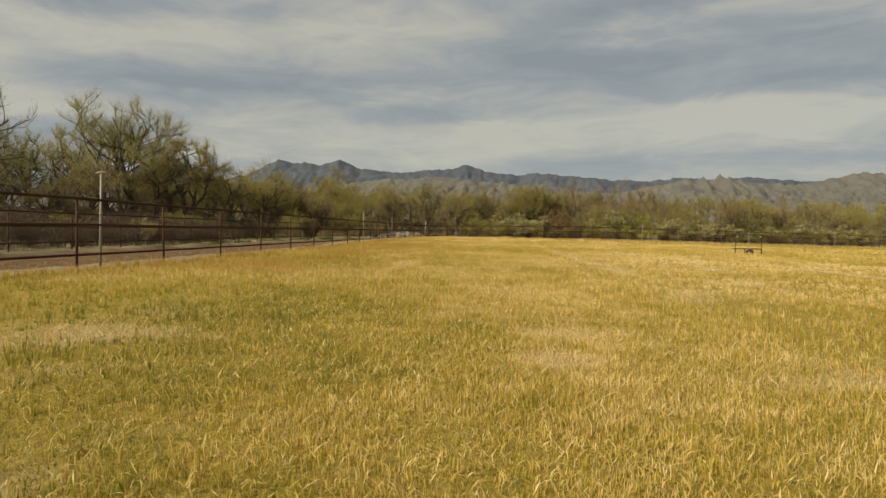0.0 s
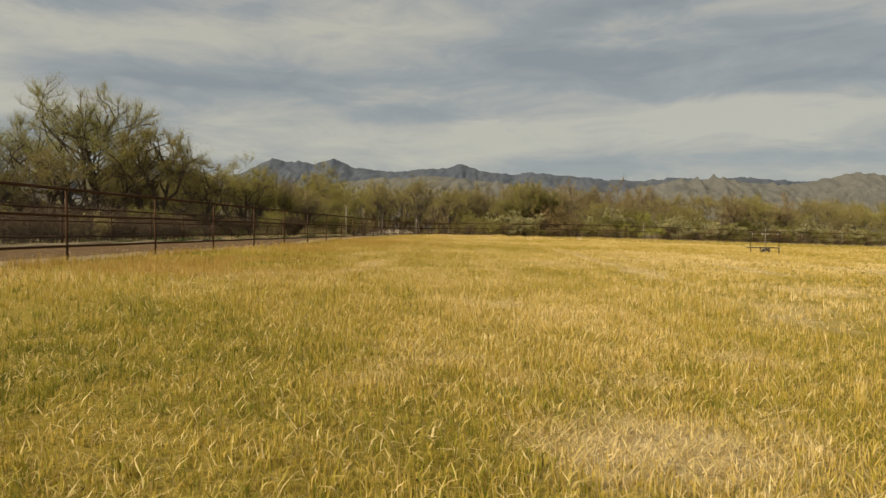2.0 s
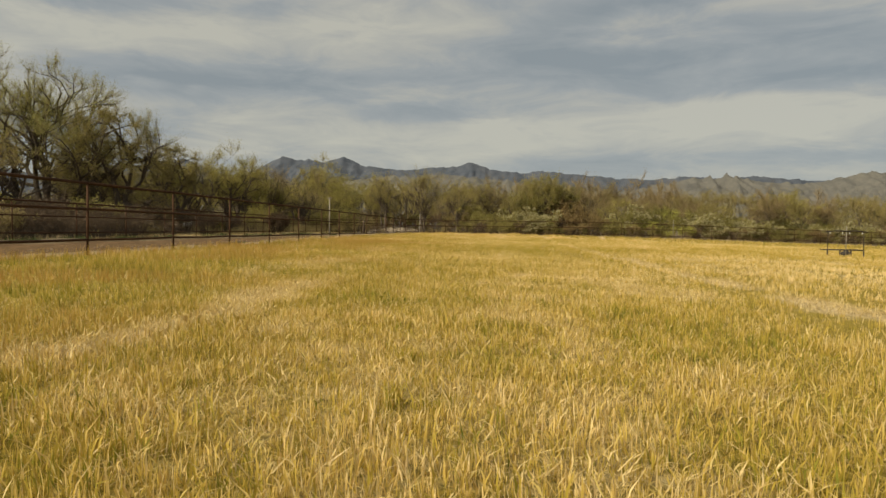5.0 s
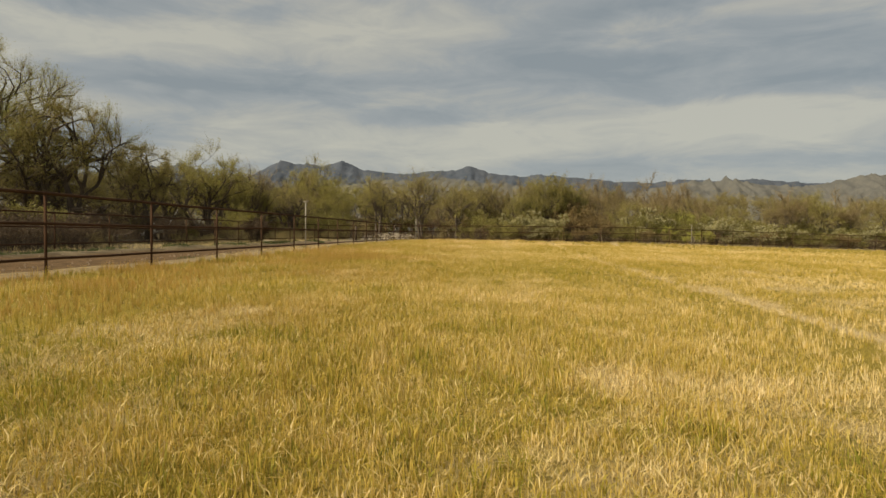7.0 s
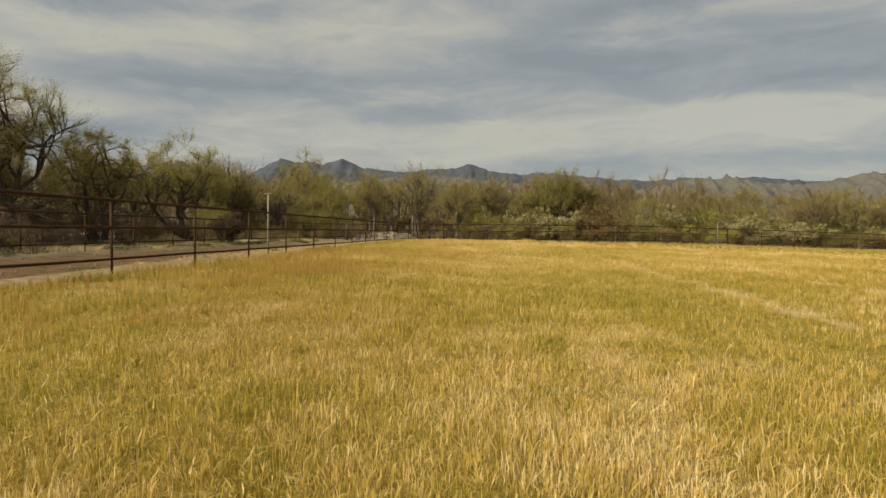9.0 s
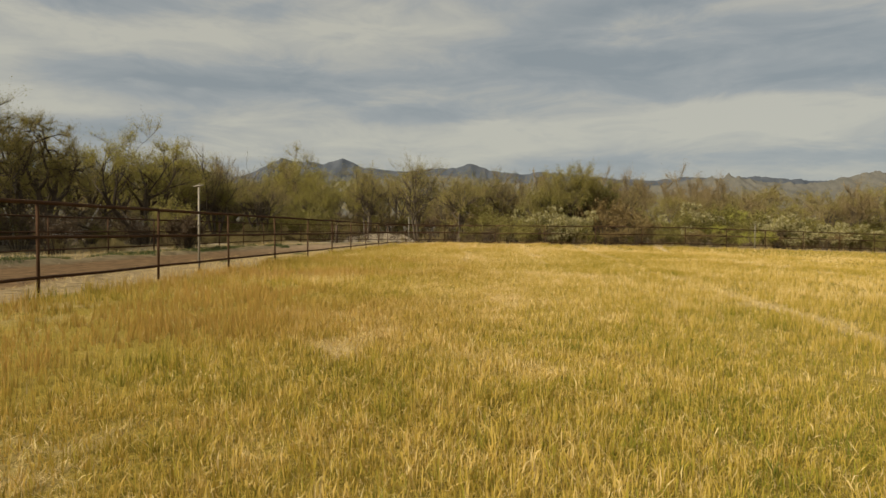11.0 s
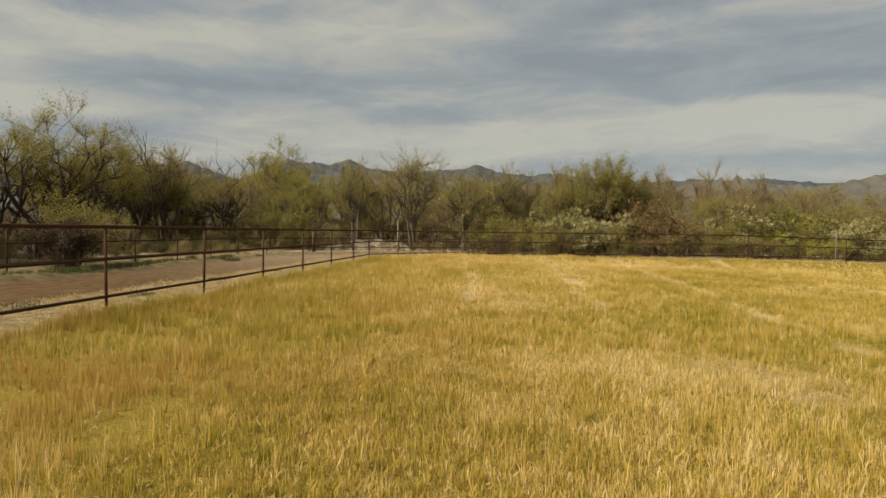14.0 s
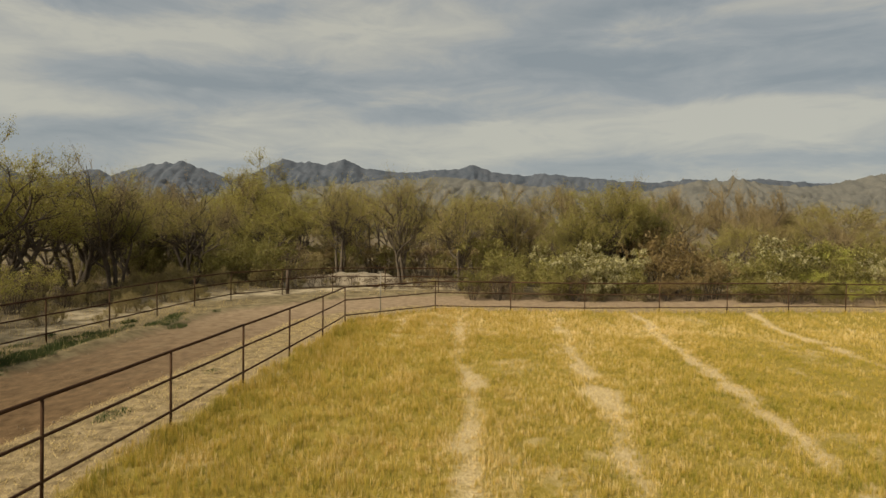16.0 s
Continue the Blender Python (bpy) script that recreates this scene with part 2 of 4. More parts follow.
def ground_material():
    """Soil, dirt lane, verges and field, chosen by the distance from the fence line, with ragged edges."""
    m, t, b, node, link = shader("ground", 1.0, 0.0, 0.03)
    geo = node("ShaderNodeNewGeometry")
    away = node("ShaderNodeAttribute")
    away.attribute_name = "away"
    strawy = node("ShaderNodeAttribute")
    strawy.attribute_name = "straw"

    def tone(scale, detail, lo, hi, a=0.3, c=0.7, rough=0.65):
        if isinstance(scale, tuple):
            # drawn out along the lane
            way = node("ShaderNodeMapping")
            way.inputs["Scale"].default_value = scale
            link(geo.outputs["Position"], way.inputs[0])
            n = node("ShaderNodeTexNoise", Scale=1.0, Detail=detail, Roughness=rough)
            link(way.outputs[0], n.inputs["Vector"])
        else:
            n = node("ShaderNodeTexNoise", Scale=scale, Detail=detail, Roughness=rough)
            link(geo.outputs["Position"], n.inputs["Vector"])
        r = ramp(t, [(a, lo), (c, hi)])
        link(n.outputs[0], r.inputs[0])
        return r.outputs[0], n.outputs[0]

    def blend(fac, a, c):
        mx = node("ShaderNodeMix")
        mx.data_type = "RGBA"
        link(fac, mx.inputs[0])
        link(a, mx.inputs[6])
        link(c, mx.inputs[7])
        return mx.outputs[2]

    def step(value, lo, hi):
        n = node("ShaderNodeMapRange")
        n.inputs["From Min"].default_value, n.inputs["From Max"].default_value = lo, hi
        link(value, n.inputs[0])
        return n.outputs[0]

    edge = node("ShaderNodeTexNoise", Scale=1.3, Detail=5.0, Roughness=0.7)
    link(geo.outputs["Position"], edge.inputs["Vector"])
    ragged = node("ShaderNodeMath")
    ragged.operation = "MULTIPLY_ADD"
    ragged.inputs[1].default_value = 1.3
    link(edge.outputs[0], ragged.inputs[0])
    link(away.outputs["Fac"], ragged.inputs[2])
    d = ragged.outputs[0]  # distance + about 0.65
    field, _ = tone(38.0, 6, (0.105, 0.082, 0.014), (0.390, 0.285, 0.060), 0.34, 0.68, 0.75)
    pale, _ = tone(18.0, 8, (0.200, 0.145, 0.070), (0.640, 0.500, 0.270), 0.3, 0.68, 0.75)
    verge, _ = tone(3.2, 12, (0.076, 0.052, 0.027), (0.400, 0.305, 0.168), 0.34, 0.66, 0.8)
    dirt, _ = tone((3.4, 1.9, 1.0), 14, (0.062, 0.040, 0.021), (0.182, 0.116, 0.062))
    outer, _ = tone(1.4, 8, (0.075, 0.058, 0.031), (0.260, 0.205, 0.120))
    wild, _ = tone(0.5, 9, (0.060, 0.046, 0.028), (0.270, 0.215, 0.135), 0.36, 0.74)
    torn = node("ShaderNodeTexNoise", Scale=5.0, Detail=6.0, Roughness=0.75)
    link(geo.outputs["Position"], torn.inputs["Vector"])
    tear = node("ShaderNodeMath")
    tear.operation = "MULTIPLY_ADD"
    tear.inputs[1].default_value = 1.3
    link(torn.outputs[0], tear.inputs[0])
    link(strawy.outputs["Fac"], tear.inputs[2])
    c = blend(step(tear.outputs[0], 0.70, 1.50), field, pale)
    c = blend(step(d, 0.45, 0.85), c, verge)
    place = node("ShaderNodeSeparateXYZ")
    link(geo.outputs["Position"], place.inputs[0])
    sandy, _ = tone(2.5, 9, (0.165, 0.114, 0.071), (0.310, 0.230, 0.148))
    dirt = blend(step(place.outputs["Y"], 13.0, 32.0), dirt, sandy)
    c = blend(step(d, 2.75, 3.25), c, dirt)
    outer = blend(step(place.outputs["Y"], -2.0, 12.0), wild, outer)
    c = blend(step(d, 6.85, 7.3), c, outer)
    sand, _ = tone(1.1, 9, (0.120, 0.094, 0.056), (0.420, 0.345, 0.230), 0.38, 0.62)
    sand = blend(step(place.outputs["Y"], 2.0, 14.0), wild, sand)
    c = blend(step(d, 9.6, 10.4), c, sand)
    c = blend(step(d, 12.2, 13.6), c, wild)
    link(c, b.inputs["Base Color"])
    fine = node("ShaderNodeTexNoise", Scale=16.0, Detail=8.0, Roughness=0.75)
    link(geo.outputs["Position"], fine.inputs["Vector"])
    bp = node("ShaderNodeBump", Strength=0.6, Distance=0.06)
    link(fine.outputs[0], bp.inputs["Height"])
    link(bp.outputs[0], b.inputs["Normal"])
    return m


M_GROUND = ground_material()


# ---- mesh building ----
class Shape:
    """Gathers tubes, boxes and leaves into one mesh."""

    def __init__(self):
        self.v, self.f = [], []

    def tube(self, points, radii, sides=6, cap=True):
        pts = [Vector(p) for p in points]
        rings = []
        for i, p in enumerate(pts):
            d = (pts[min(i + 1, len(pts) - 1)] - pts[max(i - 1, 0)]).normalized()
            u = d.orthogonal().normalized() if i == 0 else (u - d * u.dot(d)).normalized()
            w = d.cross(u)
            start = len(self.v)
            for k in range(sides):
                a = 2 * math.pi * k / sides
                self.v.append(p + (u * math.cos(a) + w * math.sin(a)) * radii[i])
            rings.append(start)
        for a, c in zip(rings, rings[1:]):
            for k in range(sides):
                j = (k + 1) % sides
                self.f.append((a + k, a + j, c + j, c + k))
        if cap:
            self.f.append(tuple(reversed(range(rings[0], rings[0] + sides))))
            self.f.append(tuple(range(rings[-1], rings[-1] + sides)))
        return self

    def box(self, centre, size, turn=0.0):
        c, s = math.cos(turn), math.sin(turn)
        start = len(self.v)
        for x in (-0.5, 0.5):
            for y in (-0.5, 0.5):
                for z in (-0.5, 0.5):
                    px, py = x * size[0], y * size[1]
                    self.v.append(Vector((centre[0] + px * c - py * s, centre[1] + px * s + py * c, centre[2] + z * size[2])))
        for q in ((0, 1, 3, 2), (4, 6, 7, 5), (0, 4, 5, 1), (2, 3, 7, 6), (0, 2, 6, 4), (1, 5, 7, 3)):
            self.f.append(tuple(start + i for i in q))
        return self

    def mesh(self, name, smooth=True):
        me = bpy.data.meshes.new(name)
        me.from_pydata([tuple(p) for p in self.v], [], self.f)
        if smooth:
            me.polygons.foreach_set("use_smooth", [True] * len(me.polygons))
        return me


def tri_mesh(name, verts, tris):
    """A mesh from arrays of corners and triangles."""
    me = bpy.data.meshes.new(name)
    me.vertices.add(len(verts))
    me.vertices.foreach_set("co", np.asarray(verts, np.float32).ravel())
    me.loops.add(len(tris) * 3)
    me.loops.foreach_set("vertex_index", np.asarray(tris, np.int32).ravel())
    me.polygons.add(len(tris))
    me.polygons.foreach_set("loop_start", np.arange(0, len(tris) * 3, 3, dtype=np.int32))
    me.update(calc_edges=True)
    return me


def part(name, mesh, material, parent=None, label=""):
    me = mesh.mesh(name) if isinstance(mesh, Shape) else mesh
    if material:
        me.materials.append(material)
    ob = new(name, me)
    ob.parent = parent
    if label:
        tagged(ob, label)
    return ob


def thing(name, label, category, group="", m=None):
    ob = new(name)
    ob.empty_display_size = 0.2
    if m is not None:
        ob.matrix_world = m
    return tagged(ob, label, category, group)


def hashed(ix, iy, seed):
    h = (ix * 374761393 + iy * 668265263 + seed * 1442695041) & 0x7FFFFFFF
    h = ((h ^ (h >> 13)) * 1274126177) & 0x7FFFFFFF
    return ((h ^ (h >> 16)) & 0xFFFF) / 65535.0


def value_noise(x, y, size, seed=0):
    """Smooth noise from 0 to 1 over arrays, with cells of the given size."""
    x, y = np.asarray(x) / size, np.asarray(y) / size
    ix, iy = np.floor(x).astype(np.int64), np.floor(y).astype(np.int64)
    fx, fy = x - ix, y - iy
    fx, fy = fx * fx * (3 - 2 * fx), fy * fy * (3 - 2 * fy)
    a = hashed(ix, iy, seed) * (1 - fx) + hashed(ix + 1, iy, seed) * fx
    c = hashed(ix, iy + 1, seed) * (1 - fx) + hashed(ix + 1, iy + 1, seed) * fx
    return a * (1 - fy) + c * fy


# ---- plan: the inner fence line, and the distance from it ----
LINE = [(0.0, -62.0), (0.0, 23.4), (-0.1, 27.1), (3.26, 31.2), (6.85, 31.4), (10.35, 31.65), (14.0, 32.5), (17.4, 33.2), (20.8, 34.4), (24.15, 35.6),
        (54.0, 46.4), (120.0, 70.0)]


def away_from_line(x, y):
    """Distance from the inner fence, positive on the lane's side and negative in the field."""
    x, y = np.asarray(x, float), np.asarray(y, float)
    best = np.full(x.shape, 1e9)
    sign = np.ones(x.shape)
    for (ax, ay), (bx, by) in zip(LINE, LINE[1:]):
        dx, dy = bx - ax, by - ay
        s = np.clip(((x - ax) * dx + (y - ay) * dy) / (dx * dx + dy * dy), 0, 1)
        d = np.hypot(x - ax - s * dx, y - ay - s * dy)
        left = dx * (y - ay) - dy * (x - ax) >= 0
        near = d < best
        best = np.where(near, d, best)
        sign = np.where(near, np.where(left, 1.0, -1.0), sign)
    return best * sign


def widened(d, x, y):
    """The far stretch of the lane is a little wider."""
    far = np.clip((np.asarray(y) - 27) / 8, 0, 1)
    d = np.where(d > 1.5, 1.5 + (d - 1.5) * (1 - 0.2 * far), d)
    near = np.clip((3 - np.asarray(y)) / 10, 0, 1)
    return d + near * 1.35 * np.exp(-((d - 1.4) / 0.8) ** 2)


# wheel strips along the rows: where each runs at given places along the field
STRIPS = (((-40, 2.5), (40, 2.35)), ((-30, 6.6), (-8, 6.0), (15, 5.7), (26, 4.8)), ((-40, 8.9), (10, 8.55), (26, 8.75)), ((-30, 11.9), (-20, 11.6), (9, 11.7), (14, 12.35), (28, 12.6)),
          ((-40, 14.9), (40, 15.3)), ((-40, 18.3), (40, 18.5)), ((-40, 21.8), (40, 22.0)), ((-40, 25.3), (40, 25.5)), ((-40, 28.8), (40, 29.0)), ((-40, 32.3), (40, 32.5)))


# trampled places: middle, half width and half length
WORN = ((9.4, -35.35, 0.85, 0.6), (8.65, -31.1, 0.6, 0.5), (5.6, -36.3, 0.8, 0.6), (9.1, -36.6, 0.5, 0.4), (5.4, -19.2, 0.40, 0.5), (8.9, -21.6, 0.5, 0.8), (10.3, -33.6, 0.6, 0.5),
        (7.2, -26.8, 0.4, 0.5), (5.6, -7.9, 0.4, 0.6), (5.85, -6.6, 0.6, 0.8))


def strip_at(x, y):
    """How bare and strawy the field is: wheel strips along the rows, and trampled patches."""
    x, y = np.asarray(x, float), np.asarray(y, float)
    s = np.zeros(x.shape)
    for i, line in enumerate(STRIPS):
        sx = np.interp(y, [p for p, _ in line], [q for _, q in line])
        wob = (value_noise(y, y * 0 + i * 7.3, 4.0, 5) - 0.5) * 0.40 + (value_noise(y, y * 0 + i * 5.9, 0.9, 6) - 0.5) * 0.30
        wide = 0.15 + 0.40 * value_noise(y, y * 0 + i * 3.1, 0.9, 9)
        power = value_noise(y, y * 0 + i * 11.7, 7.0, 14)
        power = np.clip(power * 1.6 + (0.45, 0.55, 0.55, 0.60, 0.15, 0.40, 0.1, 0.1, 0.1, 0.1)[i] - 0.30, 0, 1)
        if i == 0:
            power = power * np.clip((y - 2) / 10, 0.05, 1) * 0.75
        if i == 1:
            power = power * np.maximum(np.clip((y - 3) / 8, 0.2, 1) * 0.95, np.exp(-((y + 26) / 4.0) ** 2))
        if i == 2:
            power = np.clip(power + 0.15, 0, 1) * np.clip((y - 4) / 6, 0.12, 1) * (0.8 + 0.4 * np.exp(-((y - 18) / 4.0) ** 2))
        if i == 3:
            power = np.clip(power + 0.35, 0, 1) * np.clip((y + 33) / 8, 0.1, 1)
        s = np.maximum(s, power * np.exp(-((x - sx - wob) / wide) ** 2))
    s = s * (0.45 + 0.75 * value_noise(x * 0.6, y, 0.9, 26))
    for wx, wy, hx, hy in WORN:
        s = np.maximum(s, (0.45 + 0.6 * value_noise(x, y, 0.6, 27)) * np.exp(-((x - wx) / hx) ** 2 - ((y - wy) / hy) ** 2))
    patch = value_noise(x, y * 0.6, 1.7, 21) * 0.5 + value_noise(x, y, 0.5, 22) * 0.3 + value_noise(x, y, 0.18, 23) * 0.2
    s = np.clip(s * 2.15 - 1.05 * value_noise(x, y, 0.30, 24) - 0.50 * value_noise(x, y, 0.75, 25), 0, 1)
    return np.clip(np.maximum(s, np.clip((patch - 0.60) * 2.6, 0, 0.6)), 0, 1)


def fall(x):
    """How far the country has dropped towards the east."""
    return 0.022 * np.clip(np.asarray(x, float) - 20, 0, 45)


def land(x, y, d):
    """Height of the ground: a flat field, a slightly sunken lane with low berms, uneven wild ground."""
    z = 0.03 * (value_noise(x, y, 3.0, 31) - 0.5)
    lane = np.clip((d - 2.1) / 0.5, 0, 1) * np.clip((6.7 - d) / 0.5, 0, 1)
    z = z - 0.06 * lane + lane * 0.05 * (value_noise(x * 1.5, y * 0.5, 0.5, 33) - 0.5)
    z = z + 0.10 * np.exp(-((d - 2.1) / 0.25) ** 2) * value_noise(x, y, 0.8, 34)
    z = z + 0.16 * np.exp(-((d - 6.9) / 0.35) ** 2) * value_noise(x, y, 1.0, 35)
    z = z + 0.17 * np.exp(-((d + 1.6) / 1.6) ** 2) * np.clip((np.asarray(y) - 24) / 7, 0, 1) * np.clip((17 - np.asarray(x)) / 7, 0, 1) * (0.7 + 0.6 * value_noise(x, y, 2.5, 38))
    # the field falls away from the lane
    z = z - 0.020 * np.clip(np.asarray(x) - 5, 0, 20) * np.clip((-d - 0.3) / 3.5, 0, 1) - fall(x)
    wild = np.clip((d - 9) / 5, 0, 1)
    return z + wild * 0.5 * (value_noise(x, y, 4.0, 36) - 0.5)


def ground_at(x, y):
    """Height of the ground at one place."""
    gx, gy = np.array([float(x)]), np.array([float(y)])
    return float(land(gx, gy, widened(away_from_line(gx, gy), gx, gy))[0])


def make_ground():
    def axis(lo, hi, step, far):
        mid = np.arange(lo, hi + 1e-6, step)
        out = [hi + step * 1.5 ** k for k in range(1, 30) if hi + step * 1.5 ** k < far] + [far]
        low = [lo - step * 1.5 ** k for k in range(1, 30) if lo - step * 1.5 ** k > -far] + [-far]
        return np.concatenate([sorted(low), mid, out])
    xs, ys = axis(-13, 27, 0.22, 4200), axis(-46, 46, 0.3, 4200)
    gx, gy = np.meshgrid(xs, ys)
    d = widened(away_from_line(gx, gy), gx, gy)
    z = land(gx, gy, d)
    z = np.where(np.hypot(gx, gy) > 200, z - 1.0, z)
    nx, ny = len(xs), len(ys)
    verts = np.stack([gx, gy, z], -1).reshape(-1, 3)
    i = (np.arange(ny - 1)[:, None] * nx + np.arange(nx - 1)[None, :]).ravel()
    tris = np.concatenate([np.stack([i, i + 1, i + nx + 1], -1), np.stack([i, i + nx + 1, i + nx], -1)])
    me = tri_mesh("ground", verts, tris)
    for key, values in (("away", d), ("straw", strip_at(gx, gy) * np.clip((27 - gx) / 3, 0, 1))):
        at = me.attributes.new(key, "FLOAT", "POINT")
        at.data.foreach_set("value", values.ravel().astype(np.float32))
    me.polygons.foreach_set("use_smooth", [True] * len(me.polygons))
    tagged(part("ground", me, M_GROUND), "dry stubble field, brown dirt lane and sandy soil", "ground", kind="structure")


make_ground()


# ---- mountains ----
def ridge(name, label, material, y0, depth, x0, x1, crest, seed, rough, step, jag):
    """A range whose crest height is crest(x), with spurs and gullies that wander down towards the valley."""
    xs = np.arange(x0, x1, step)
    rows = 30
    verts = []
    for r in range(rows):
        f = r / (rows - 1)
        y = y0 + depth * f
        for x in xs:
            q = Vector((x * rough, y * rough, seed))
            warp = noise.noise(q * 0.8) * 150 * (1 - f)
            h = crest(x + warp)
            ridged = 1 - 2 * abs(noise.fractal(q * 1.4 + Vector((0, 0, noise.noise(q * 2.6))), 0.7, 2.3, 6))
            body = f ** 0.9 + 0.26 * (ridged - 0.45) * (1 - f) * min(1.0, f * 4)
            tip = noise.fractal(Vector((x * rough * 4, seed, y * rough)), 0.7, 2.1, 5) * jag * f
            verts.append((x + noise.noise(q * 3) * 7, y + noise.noise(q * 2 + Vector((9, 0, 0))) * 9, max(h * body + tip, -2)))
    nx = len(xs)
    i = (np.arange(rows - 1)[:, None] * nx + np.arange(nx - 1)[None, :]).ravel()
    tris = np.concatenate([np.stack([i, i + 1, i + nx + 1], -1), np.stack([i, i + nx + 1, i + nx], -1)])
    tagged(part(name, tri_mesh(name, verts, tris), material), label, "mountain", kind="structure")


def peaks(base, *tops):
    """A crest line: a base height and peaks of (place, height, fall per metre to the left, and to the right)."""
    def crest(x):
        return max(base, max(h - (c - x) * le if x < c else h - (x - c) * ri for c, h, le, ri in tops))
    return crest


ridge("mountain_range", "far rocky mountain range, coloured blue-grey for haze", M_ROCKHAZE, 2560, 440, -3300, 3300,
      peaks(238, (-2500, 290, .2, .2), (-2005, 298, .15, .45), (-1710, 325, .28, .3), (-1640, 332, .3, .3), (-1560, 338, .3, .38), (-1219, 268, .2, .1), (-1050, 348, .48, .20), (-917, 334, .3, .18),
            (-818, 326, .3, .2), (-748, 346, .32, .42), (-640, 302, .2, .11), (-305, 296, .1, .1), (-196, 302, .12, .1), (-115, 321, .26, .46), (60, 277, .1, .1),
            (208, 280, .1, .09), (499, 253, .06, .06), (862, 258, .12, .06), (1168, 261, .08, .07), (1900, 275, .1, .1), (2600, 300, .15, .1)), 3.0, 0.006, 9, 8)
ridge("foothills", "tan sunlit rocky foothills below the mountain range", M_FOOTHAZE, 1660, 340, -2400, 2400,
      peaks(100, (-1500, 130, .2, .2), (-900, 118, .2, .15), (-331, 172, .12, .08), (-183, 178, .12, .1), (-74, 168, .2, .3), (160, 150, .2, .2), (390, 125, .1, .1), (607, 168, .2, .05),
            (660, 176, .3, 1.2), (706, 190, 2.2, 1.6), (735, 176, 1.5, .5), (770, 170, .6, .4), (838, 146, .1, .1), (989, 160, .14, .05), (1137, 192, .22, .12), (1400, 190, .1, .1), (1900, 200, .1, .1)),
      8.0, 0.010, 6, 7)


# ---- fences and riser poles ----
def along(points, step, start=0.0):
    """Points every step metres along a line, with the way there."""
    out, left = [], start
    for a, c in zip(points, points[1:]):
        a, c = Vector(a), Vector(c)
        n = (c - a).length
        while left <= n:
            out.append((a + (c - a) * (left / n)))
            left += step
        left -= n
    return out


def pipe_fence(name, label, posts, rails=(1.47, 0.93, 0.30), r=0.031):
    f = thing(name, label, "fence")
    one = Shape().tube([(0, 0, -0.3), (0, 0, 1.46)], [r * 0.84, r * 0.84], 8).mesh("post")
    one.materials.append(M_RUST)
    for p in posts:
        q = part("post", one.copy() if not len(posts) else one, None, f)
        q.location = (p[0], p[1], -float(fall(p[0])))
        q.rotation_euler = (random.uniform(-0.012, 0.012), random.uniform(-0.012, 0.012), random.uniform(0, 3))
    for z in rails:
        rr = r if z > 1.2 else r * 0.86
        # rails welded up from lengths of five bays
        for i in range(0, len(posts) - 1, 5):
            run = posts[i:i + 6]
            pts = []
            for a, c in zip(run, run[1:]):
                za, zc = z - float(fall(a[0])), z - float(fall(c[0]))
                pts += [(a[0], a[1], za + random.uniform(-0.008, 0.008)), ((a[0] + c[0]) / 2, (a[1] + c[1]) / 2, (za + zc) / 2 - random.uniform(0, 0.014))]
            pts.append((run[-1][0], run[-1][1], z - float(fall(run[-1][0]))))
            part("rail", Shape().tube(pts, [rr] * len(pts), 8), M_RUST, f)
    return f


inner_posts = [(0.0, 23.25 - 3.465 * k) for k in range(22, 0, -1)] + [tuple(p) for p in LINE[1:10]]
inner_posts += [(24.15 + 3.31 * k, 35.6 + 1.2 * k) for k in range(1, 13)]
pipe_fence("pipe_fence", "rusty brown three-rail pipe fence along the stubble field", inner_posts)
outer_posts = [(-8.6, 31.0 - 3.4 * k) for k in range(24, -1, -1)] + [(-8.2, 34.3), (-6.5, 37.6), (-4.1, 40.0), (-1.0, 41.2), (2.4, 41.6), (5.8, 41.9)]
pipe_fence("pipe_fence", "rusty brown three-rail pipe fence beyond the dirt lane", outer_posts)


def riser_pole(x, y, height, lean=0.0):
    p = thing("riser_pole", "pale grey irrigation riser pole beside the pipe fence", "pole", "irrigation riser poles", pose(x, y, -float(fall(x)), 0, lean, 0))
    part("pipe", Shape().tube([(0, 0, -0.3), (0, 0, height * 0.5), (0, 0, height)], [0.029, 0.027, 0.025], 10), M_PALE, p)
    part("collar", Shape().tube([(0, 0, height * 0.55), (0, 0, height * 0.55 + 0.07)], [0.034, 0.034], 10), M_PALE, p)
    head = part("sprinkler_head", Shape().tube([(-0.13, 0, height + 0.01), (-0.03, 0, height + 0.035), (0.03, 0, height + 0.03), (0.13, 0, height + 0.05)],
                                               [0.014, 0.024, 0.024, 0.013], 8), M_PALE, p, "pale sprinkler head")
    part("nozzle", Shape().tube([(0.02, 0, height + 0.03), (0.02, -0.02, height + 0.10)], [0.02, 0.012], 8), M_PALE, head)


riser_pole(-0.22, -27.6, 2.08, 1.0)
riser_pole(-0.22, 1.25, 2.10, 0.0)
riser_pole(0.95, 29.4, 1.95)
riser_pole(26.1, 35.3, 1.85)
riser_pole(52.4, 44.2, 1.75)


def wooden_post(x, y, h, r):
    p = Shape().tube([(0, 0, -0.3), (0.01, 0, h * 0.6), (0, 0.01, h)], [r, r * 0.97, r * 0.93], 10)
    ob = part("wooden_post", p, M_WOOD)
    ob.location = (x, y, 0)
    tagged(ob, "thick weathered wooden corner post of the outer fence", "post")


wooden_post(-6.35, 38.1, 1.5, 0.11)


